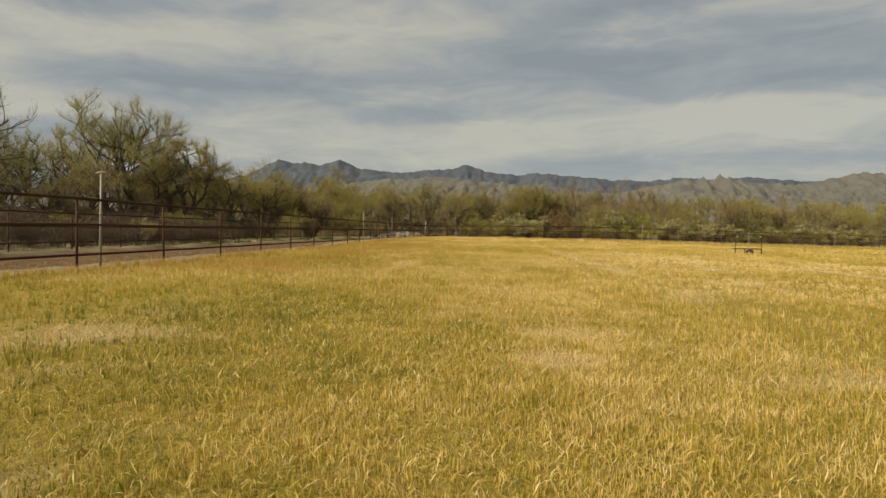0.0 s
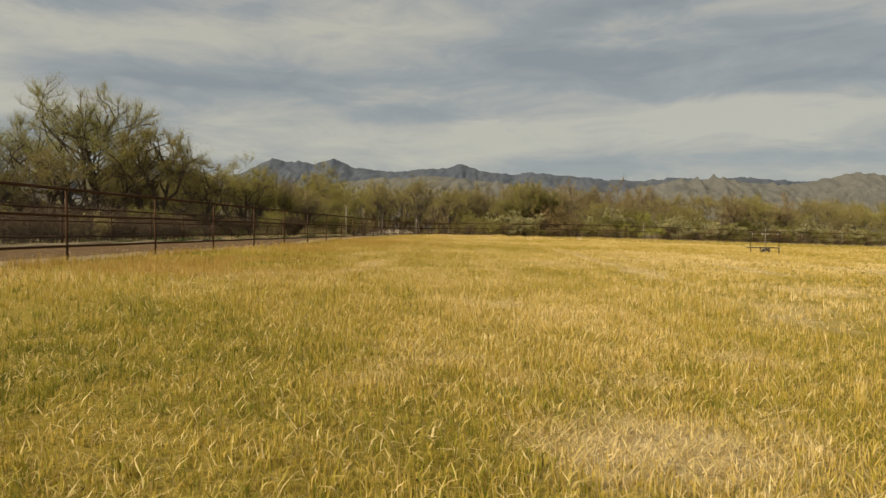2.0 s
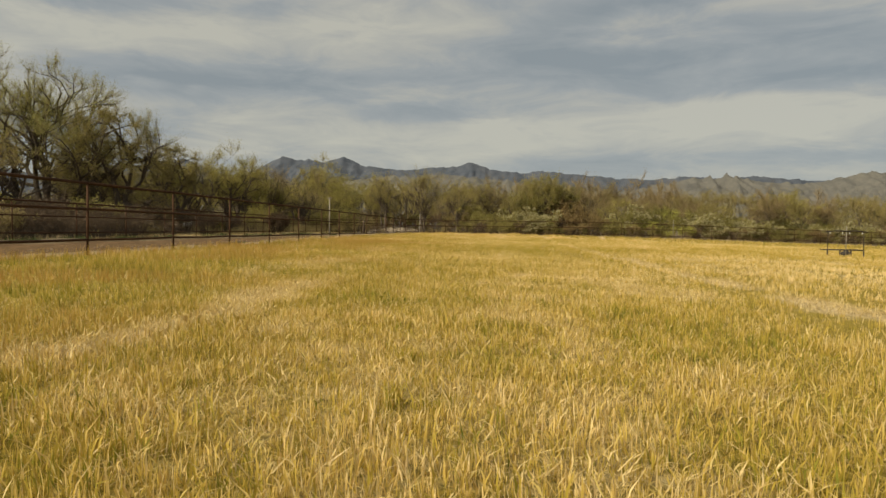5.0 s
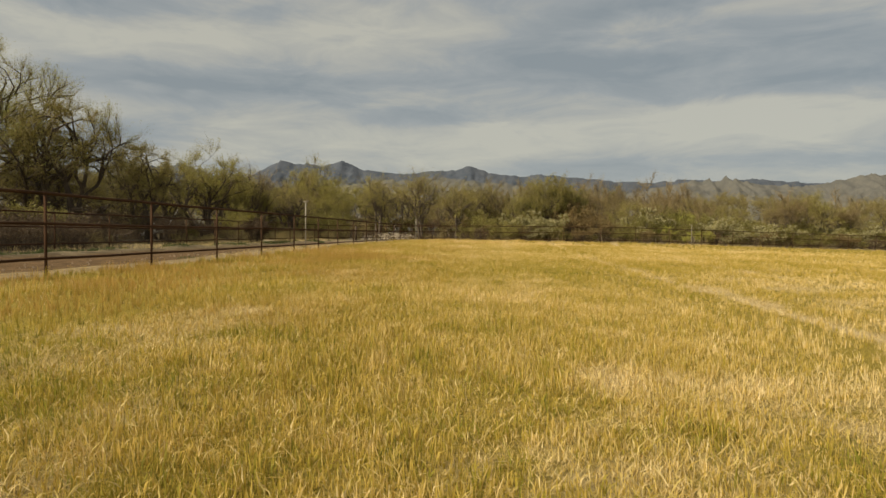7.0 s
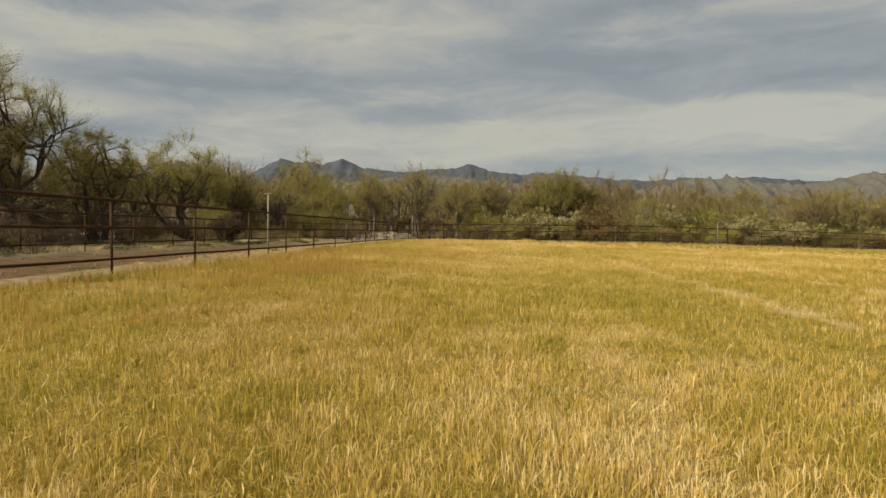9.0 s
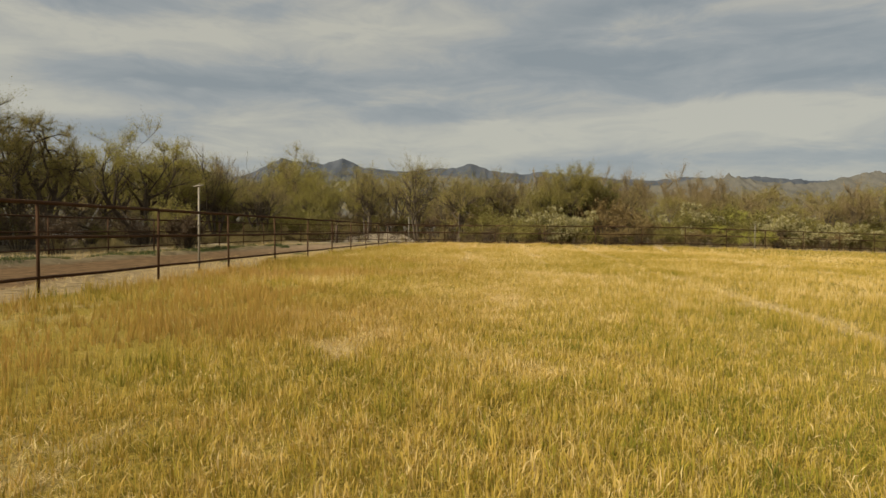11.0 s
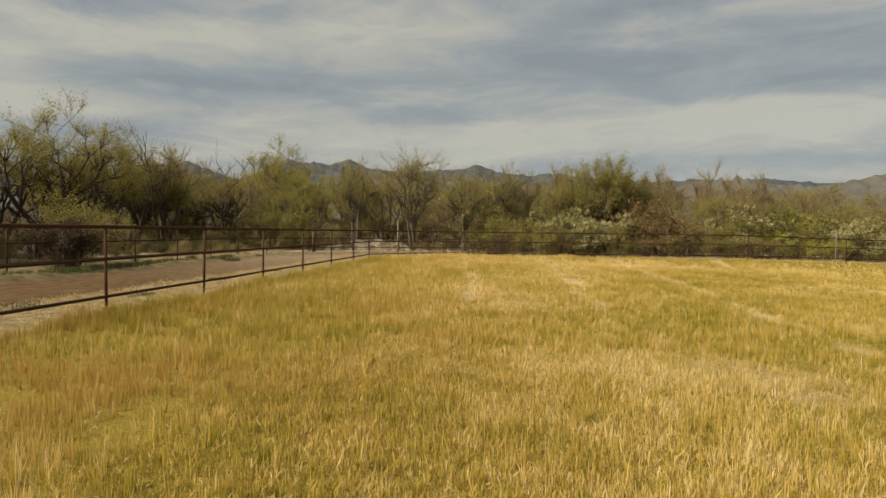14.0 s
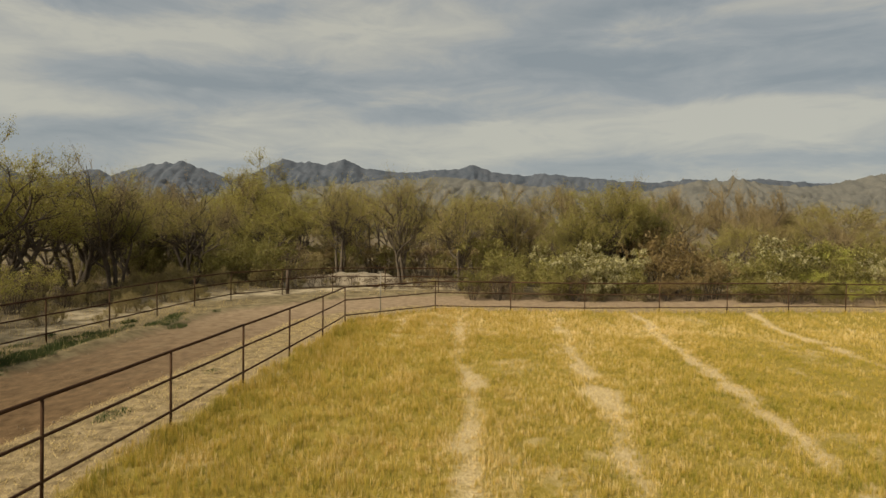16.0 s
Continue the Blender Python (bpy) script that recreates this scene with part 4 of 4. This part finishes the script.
planted(sage, [(-10.6, -8.3, 1.0), (-11.5, 24.5, 0.7), (-10.6, 28.3, 0.6), (-11.2, 33.0, 0.65), (-10.8, 3.0, 0.6), (-11.4, 12.0, 0.6), (-9.2, 37.5, 0.6)] + sg, "tan shrubs", rng)


def dead_tree(x, y, turn):
    """A fallen tree: a long trunk on the ground with bleached limbs that stand up from it."""
    s = thing("dead_tree", "fallen dead tree with bleached bare limbs among dark brush", "dead tree", m=pose(x, y, 0, 0, 0, turn))
    part("trunk", Shape().tube([(-2.9, 0.1, 0.15), (-1.4, 0, 0.42), (0.2, -0.1, 0.60), (1.5, 0, 0.85), (2.2, 0.1, 1.15)], [0.19, 0.17, 0.15, 0.12, 0.07], 8), M_DEAD, s)
    for pts, rad in (([(-2.2, 0, 0.3), (-2.35, -0.1, 1.3), (-2.6, -0.2, 1.8), (-2.75, -0.2, 2.2)], 0.085), ([(-0.6, 0, 0.5), (-0.95, -0.1, 1.2), (-1.25, -0.2, 1.7), (-1.6, -0.2, 2.0)], 0.10),
                     ([(-0.8, -0.1, 1.1), (-0.2, -0.15, 1.22), (0.3, -0.2, 1.30), (0.65, -0.2, 1.45)], 0.07), ([(1.3, 0, 0.8), (1.7, -0.1, 1.3), (2.1, -0.1, 2.0), (2.4, -0.1, 2.6)], 0.09)):
        part("limb", Shape().tube(pts, [rad, rad * 0.9, rad * 0.7, rad * 0.35], 7), M_DEAD, s)


dead_tree(-20.5, 23.8, 33)


def sand_bank():
    s = []
    nx, ny = 40, 16
    for j in range(ny):
        for i in range(nx):
            u, v = i / (nx - 1), j / (ny - 1)
            h = min(1.0, math.sin(math.pi * u) * 1.6) ** 0.6 * math.sin(math.pi * v) ** 0.7
            h *= 0.75 + 0.45 * noise.fractal(Vector((u * 5, v * 3, 4.0)), 0.8, 2.0, 4)
            s.append((-9.6 + 10.6 * u, 44.6 + 6 * v, -0.15 + (0.72 + 0.35 * math.exp(-((u - 0.52) / 0.2) ** 2) - 0.75 * min(max(u - 0.72, 0) * 6, 1)) * max(h, 0)))
    i = (np.arange(ny - 1)[:, None] * nx + np.arange(nx - 1)[None, :]).ravel()
    me = tri_mesh("sand_bank", s, np.concatenate([np.stack([i, i + 1, i + nx + 1], -1), np.stack([i, i + nx + 1, i + nx], -1)]))
    me.polygons.foreach_set("use_smooth", [True] * len(me.polygons))
    tagged(part("sand_bank", me, M_BANK), "pale bare sand bank behind the far fence corner", "bank", kind="structure")


sand_bank()


# ---- grass ----
def blades(r, x, y, z, height, width, lean, bends, a=None):
    """Blades at the given feet: a bent, pointed leaf of two triangles where bends, else one tapered triangle."""
    n = len(x)
    if a is None:
        a = r.uniform(0, 2 * math.pi, n)
    dx, dy = np.cos(a) * lean * height, np.sin(a) * lean * height
    top = height * np.sqrt(np.maximum(1 - lean ** 2, 0.02))
    b = r.uniform(0, math.pi, n)
    w = np.stack([np.cos(b) * width / 2, np.sin(b) * width / 2, np.zeros(n)], -1)
    foot = np.stack([x, y, z - 0.01], -1)
    if bends:
        # some tips hang over
        hang = np.where(r.uniform(0, 1, n) < 0.38, r.uniform(0.45, 0.8, n), 1.0)
        over = (1 - hang) * height * 0.9
        dx, dy, top_at = dx + np.cos(a) * over, dy + np.sin(a) * over, top * hang
    else:
        top_at = top
    tip = foot + np.stack([dx, dy, top_at], -1)
    if not bends:
        v = np.stack([foot - w, foot + w, tip], 1).reshape(-1, 3)
        return v, (np.arange(n) * 3)[:, None] + np.array((0, 1, 2))
    mid = foot + np.stack([dx * 0.34 + r.normal(0, 0.055, n) * height, dy * 0.34 + r.normal(0, 0.055, n) * height, top * 0.55], -1)
    v = np.stack([foot, mid + w, mid - w, tip], 1).reshape(-1, 3)
    o = (np.arange(n) * 4)[:, None]
    return v, np.concatenate([o + np.array((0, 1, 2)), o + np.array((2, 1, 3))])


def sow(seed, x0, x1, y0, y1, density, d_lo, d_hi):
    r = np.random.RandomState(seed)
    n = int((x1 - x0) * (y1 - y0) * density)
    x, y = r.uniform(x0, x1, n), r.uniform(y0, y1, n)
    d = widened(away_from_line(x, y), x, y)
    keep = (d > d_lo) & (d < d_hi)
    x, y, d = x[keep], y[keep], d[keep]
    return r, x, y, d, land(x, y, d)


def join(parts):
    vs, ts, o = [], [], 0
    for v, t in parts:
        vs.append(v)
        ts.append(t + o)
        o += len(v)
    return np.concatenate(vs), np.concatenate(ts)


def ripeness(x, y, bare):
    """0 where the field is green, 1 where it is straw: drifts of some metres, and clumps a hand wide."""
    broad = value_noise(x, y * 0.55, 3.1, 71) * 0.6 + value_noise(x, y, 1.2, 72) * 0.4
    clump = value_noise(x, y, 0.28, 73)
    ahead = np.clip((np.asarray(y) - 2) / 8, 0, 1)
    far = np.clip((np.asarray(y) - 20) / 8, 0, 1)
    return 0.24 + 0.01 * ahead + 0.10 * far + 0.05 * np.clip((np.asarray(x) - 12) / 6, 0, 1) * (1 - far) - 0.13 * np.clip((-30 - np.asarray(y)) / 4, 0, 1) * np.clip((8.8 - np.asarray(x)) / 2, 0, 1) + 0.17 * np.exp(-((np.asarray(y) + 19) / 4) ** 2) * np.clip((np.asarray(x) - 7.2) / 2, 0, 1) + 0.06 * np.exp(-((np.asarray(y) - 1) / 6) ** 2) - 0.10 * np.clip((7.5 - np.asarray(x)) / 3, 0, 1) * np.clip((8 - np.asarray(y)) / 6, 0, 1) + 0.02 + 0.44 * broad + 0.30 * (clump - 0.5) + 0.28 * bare + 0.10 * np.exp(-((np.asarray(y) + 30) / 2.5) ** 2)


def walk_band(y):
    """The camera's line over the field, where the grass is made thickest."""
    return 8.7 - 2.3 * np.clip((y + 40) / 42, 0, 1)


def make_grass():
    standing, tones, reds, mat, litter = [], [], [], [], []

    def add(r, x, y, z, h, w, lean, bends, tone, a=None):
        v, t = blades(r, x, y, z, h, w, lean, bends, a)
        corners = np.array((-0.08, -0.02, -0.02, 0.12)) if bends else np.array((-0.12, -0.12, 0.20))
        tones.append((tone[:, None] + corners[None, :]).ravel())
        # the outer rows by the fence and the far end have turned reddish
        red = np.clip((7.6 - x) / 3.5, 0, 1) * np.clip((14 - y) / 12, 0.25, 1) * np.clip((y + 33) / 5, 0, 1) * 0.75
        red = red * np.clip(2.2 * value_noise(x, y, 1.5, 81) - 0.4, 0, 1) * r.uniform(0.4, 1.4, len(x))
        reds.append(np.repeat(red, len(corners)))
        standing.append((v, t))

    # short leaves in tufts, added densely along the camera's line
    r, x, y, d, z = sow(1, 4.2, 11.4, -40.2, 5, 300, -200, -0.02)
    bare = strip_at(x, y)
    side = np.clip((3.2 - np.abs(x - walk_band(y))) / 2.2, 0, 1)
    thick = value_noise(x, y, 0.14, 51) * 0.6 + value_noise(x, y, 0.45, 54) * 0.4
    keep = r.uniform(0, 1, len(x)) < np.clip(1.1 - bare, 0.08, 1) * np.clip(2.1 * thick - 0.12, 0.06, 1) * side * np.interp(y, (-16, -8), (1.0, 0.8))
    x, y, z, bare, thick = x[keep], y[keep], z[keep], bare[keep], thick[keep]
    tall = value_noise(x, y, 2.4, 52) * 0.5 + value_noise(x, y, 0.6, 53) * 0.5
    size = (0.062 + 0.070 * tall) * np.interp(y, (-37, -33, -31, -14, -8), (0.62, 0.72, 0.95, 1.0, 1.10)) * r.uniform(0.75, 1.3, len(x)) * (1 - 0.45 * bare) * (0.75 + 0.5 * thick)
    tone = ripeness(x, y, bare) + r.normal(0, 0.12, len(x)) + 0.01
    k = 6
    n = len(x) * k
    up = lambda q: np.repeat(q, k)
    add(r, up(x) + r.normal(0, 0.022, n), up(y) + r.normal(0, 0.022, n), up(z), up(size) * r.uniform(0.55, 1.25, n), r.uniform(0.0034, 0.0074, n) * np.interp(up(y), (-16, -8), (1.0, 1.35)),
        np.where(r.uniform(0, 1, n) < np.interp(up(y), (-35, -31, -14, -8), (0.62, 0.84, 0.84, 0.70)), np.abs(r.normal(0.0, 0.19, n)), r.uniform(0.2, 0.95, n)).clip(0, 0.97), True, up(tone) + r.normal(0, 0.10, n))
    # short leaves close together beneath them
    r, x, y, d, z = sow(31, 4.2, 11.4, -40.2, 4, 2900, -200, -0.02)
    side = np.clip((3.2 - np.abs(x - walk_band(y))) / 2.2, 0, 1) * np.interp(y, (-16, -8), (1.0, 0.62))
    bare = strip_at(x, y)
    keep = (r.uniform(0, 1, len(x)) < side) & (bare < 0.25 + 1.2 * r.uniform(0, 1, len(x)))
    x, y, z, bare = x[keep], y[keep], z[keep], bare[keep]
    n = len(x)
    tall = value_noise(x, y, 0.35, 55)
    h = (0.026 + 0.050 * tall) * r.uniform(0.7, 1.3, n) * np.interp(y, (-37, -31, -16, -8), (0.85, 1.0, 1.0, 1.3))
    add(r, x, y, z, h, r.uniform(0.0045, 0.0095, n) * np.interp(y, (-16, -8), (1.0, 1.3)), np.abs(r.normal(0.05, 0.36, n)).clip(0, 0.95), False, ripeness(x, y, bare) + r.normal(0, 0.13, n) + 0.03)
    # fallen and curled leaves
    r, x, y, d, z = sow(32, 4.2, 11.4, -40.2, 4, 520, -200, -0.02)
    side = np.clip((3.2 - np.abs(x - walk_band(y))) / 2.2, 0, 1)
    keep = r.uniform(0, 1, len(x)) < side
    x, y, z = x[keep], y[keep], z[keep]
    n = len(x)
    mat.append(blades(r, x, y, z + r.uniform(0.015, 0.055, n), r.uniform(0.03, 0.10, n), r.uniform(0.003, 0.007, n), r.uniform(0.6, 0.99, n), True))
    # the rest of the field, in tufts: (corner, corner, tufts to the square metre, blades to a tuft, width)
    for seed, x0, x1, y0, y1, dens, k, wide in ((2, 1.9, 14.5, -39.5, 4, 120, 6, 0.75), (6, -0.4, 14.5, 4, 16, 190, 7, 0.80), (10, -0.4, 14.5, 16, 35, 120, 7, 1.0), (7, -0.4, 1.9, -36, 4, 80, 5, 1.1), (15, 3.0, 11.5, -14, 4, 60, 6, 0.8),
                                                (8, 14.5, 21.0, -36, 37, 64, 6, 1.15), (4, 21.0, 34.0, -28, 42, 20, 6, 1.9), (5, 34.0, 62.0, -10, 52, 6, 5, 3.5)):
        r, x, y, d, z = sow(seed, x0, x1, y0, y1, dens, -200, 0.3)
        bare = strip_at(x, y)
        thick = value_noise(x, y, 0.22, 51) * 0.5 + value_noise(x, y, 0.65, 54) * 0.5
        if seed == 15:
            # taller tufts set in gradually
            thick = thick * np.clip((y + 14) / 8, 0, 1)
        keep = (r.uniform(0, 1, len(x)) < np.clip(1.15 - bare * 0.8, np.interp(y, (2, 8), (0.20, 0.34)), 1) * np.clip(2.7 * thick - 0.42, 0.03, 1)) & (bare < np.interp(y, (2, 8), (0.22, 0.46)) + 1.3 * value_noise(x, y, 0.16, 58)) & (d < 0.25 - 0.7 * value_noise(y, x, 0.4, 57))
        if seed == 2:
            keep &= np.abs(x - walk_band(y)) > 1.0 + 2.0 * r.uniform(0, 1, len(x))
        x, y, z, d, bare, thick = x[keep], y[keep], z[keep], d[keep], bare[keep], thick[keep]
        tall = value_noise(x, y, 2.4, 52) * 0.45 + value_noise(x, y, 0.45, 53) * 0.55
        hem = np.exp(-((d + 0.35) / 0.5) ** 2)
        ahead = np.clip((y + 13) / 12, 0, 1)
        size = (0.045 + 0.075 * tall + 0.056 * ahead + 0.06 * hem + 0.03 * np.clip((y - 22) / 6, 0, 1)) * r.uniform(0.65, 1.3, len(x)) * (1 - 0.4 * bare) * (0.6 + 0.8 * thick) + 0.045 * np.clip((6.2 - x) / 3, 0, 1) * np.clip((y + 34) / 8, 0, 1)
        corner = np.clip((6 - x) / 3, 0, 1) * np.clip((y - 1) / 4, 0, 1) * np.clip((17 - y) / 6, 0, 1)
        tone = ripeness(x, y, bare) + r.normal(0, 0.12, len(x)) * np.interp(y, (2, 8, 14, 24), (1, 1.25, 1.1, 0.6)) * np.interp(x, (11, 16), (1, 0.5)) - 0.16 * hem - 0.14 * corner
        n = len(x) * k
        up = lambda q: np.repeat(q, k)
        a = up(r.uniform(0, 6.283, len(x))) + r.normal(0, 0.9, n)
        add(r, up(x) + r.normal(0, 0.016 * wide, n), up(y) + r.normal(0, 0.016 * wide, n), up(z), up(size) * r.uniform(0.6, 1.2, n), r.uniform(0.006, 0.0115, n) * wide,
            np.abs(r.normal(0.06, 0.20, n)).clip(0, 0.95), False, up(tone) + r.normal(0, 0.08, n), a)
    # straw lies thick where the field is worn
    for seed, x0, x1, y0, y1, dens, wide, bends in ((11, 5.0, 10.8, -40.2, 5, 3200, 0.62, False), (14, 1.9, 14.5, -38, 33, 950, 1.2, False), (12, 14.5, 22, -38, 36, 240, 1.7, False),
                                                    (13, 0.0, 1.9, -38, 28, 260, 1.2, False)):
        r, x, y, d, z = sow(seed, x0, x1, y0, y1, dens, -200, -0.05)
        bare = strip_at(x, y)
        keep = r.uniform(0, 1, len(x)) < 0.07 + np.interp(y, (0, 8), (0.9, 0.5)) * bare
        x, y, z = x[keep], y[keep], z[keep]
        n = len(x)
        litter.append(blades(r, x, y, z + r.uniform(0.008, 0.04, n), r.uniform(0.03, 0.10, n) * (0.75 if seed == 11 else 1.0), r.uniform(0.004, 0.008, n) * wide, r.uniform(0.6, 0.995, n), bends))
    # verges: a thin mat of straw by the fence, and dry tufts on both sides of the lane
    for seed, x0, x1, y0, y1, dens, lo, hi, wide in ((21, -2.8, 0.2, -40, 28, 300, -0.25, 2.4, 1.4), (22, -1, 30, 27, 40, 90, 0, 2.3, 1.8), (23, -9.5, -6.0, -40, 34, 75, 6.7, 9.5, 1.2),
                                                     (24, -16, -9, -20, 46, 34, 9.0, 15, 1.6), (25, -6, 40, 36, 52, 22, 6.8, 11, 3.0)):
        r, x, y, d, z = sow(seed, x0, x1, y0, y1, dens, lo, hi)
        keep = (value_noise(x, y, 0.7, 61) * 0.5 + value_noise(x, y, 0.25, 62) * 0.5 > r.uniform(0.2, 0.75, len(x))) & ((seed not in (21, 23)) | (y > 6 * r.uniform(-1, 1, len(x))))
        x, y, z = x[keep], y[keep], z[keep]
        n = len(x)
        h = r.uniform(0.04, 0.15, n) * (1 + (np.asarray(x) < -6))
        lean = r.uniform(0.5, 0.99, n) if seed == 21 else np.abs(r.normal(0, 0.6, n)).clip(0, 0.98)
        litter.append(blades(r, x, y, z + 0.01, h, r.uniform(0.005, 0.010, n) * wide, lean, False))
    me = tri_mesh("grass", *join(standing))
    at = me.attributes.new("tone", "FLOAT", "POINT")
    at.data.foreach_set("value", np.concatenate(tones).astype(np.float32))
    at = me.attributes.new("ruddy", "FLOAT", "POINT")
    at.data.foreach_set("value", np.concatenate(reds).astype(np.float32))
    tagged(part("grass", me, M_GRASS), "ripening golden and green short grass of the field", "grass", kind="stuff")
    tagged(part("thatch", tri_mesh("thatch", *join(mat)), M_THATCH), "mat of fallen golden grass leaves on the field", "thatch", kind="stuff")
    tagged(part("straw", tri_mesh("straw", *join(litter)), M_STRAW), "pale dry straw and dead grass on the ground", "straw", kind="stuff")


make_grass()


def make_weeds():
    """Low green weeds in patches on the verges."""
    r = np.random.RandomState(77)
    vs = []
    spots = [(-1.55, 13.4, 0.35, 260, 0.12), (-1.2, 9.0, 0.3, 160, 0.1), (-1.9, 6.4, 0.4, 220, 0.09), (-1.4, 17.5, 0.25, 120, 0.08), (-1.8, -6.0, 0.4, 160, 0.09)]
    for k in range(60):
        spots.append((-7.6 + r.normal(0, 0.45), 17.5 + r.normal(0, 4.5), r.uniform(0.3, 0.6), 300, r.uniform(0.10, 0.24)))
    for k in range(46):
        cy = r.uniform(-14, 30)
        rad = r.uniform(0.15, 0.7) * (1.3 if 0 < cy < 14 else 0.8)
        spots.append((-8.0 + r.normal(0, 0.6), cy, rad, int(600 * rad), r.uniform(0.08, 0.26)))
    for cx, cy, rad, n, h in spots:
        q, a = np.sqrt(r.uniform(0, 1, n)) * rad, r.uniform(0, 6.283, n)
        x, y = cx + np.cos(a) * q * 0.75, cy + np.sin(a) * q * 1.6
        d = widened(away_from_line(x, y), x, y)
        vs.append(blades(r, x, y, land(x, y, d), h * r.uniform(0.4, 1.2, n) * (1.1 - 0.5 * q / rad), r.uniform(0.012, 0.025, n), np.abs(r.normal(0, 0.5, n)).clip(0, 0.95), True))
    tagged(part("weeds", tri_mesh("weeds", *join(vs)), M_WEED), "low green weeds on the lane verges", "weeds", kind="stuff")


make_weeds()


def make_clods():
    """Loose clods and small stones along the edges of the dirt lane."""
    r = random.Random(9)
    s = Shape()
    for k in range(320):
        inner = r.random() < 0.6
        x = -2.35 + r.gauss(0, 0.28) if inner else -6.7 + r.gauss(0, 0.3)
        y = r.uniform(-36, 27)
        q = r.uniform(0.008, 0.026)
        s.tube([(x, y, -0.02), (x + r.gauss(0, q * 0.3), y, q * 0.6), (x + q * 0.2, y + r.gauss(0, q * 0.3), q * 0.8)], [q * 1.5, q * 1.2, q * 0.5], 5)
    tagged(part("clods", s.mesh("clods", False), M_CLOD), "loose brown dirt clods along the lane edges", "clods", kind="stuff")


M_CLOD = mottled("clod", (0.120, 0.080, 0.050), (0.300, 0.225, 0.150), 3, 30, 0.95, 0, 0.4, 0.01)
make_clods()
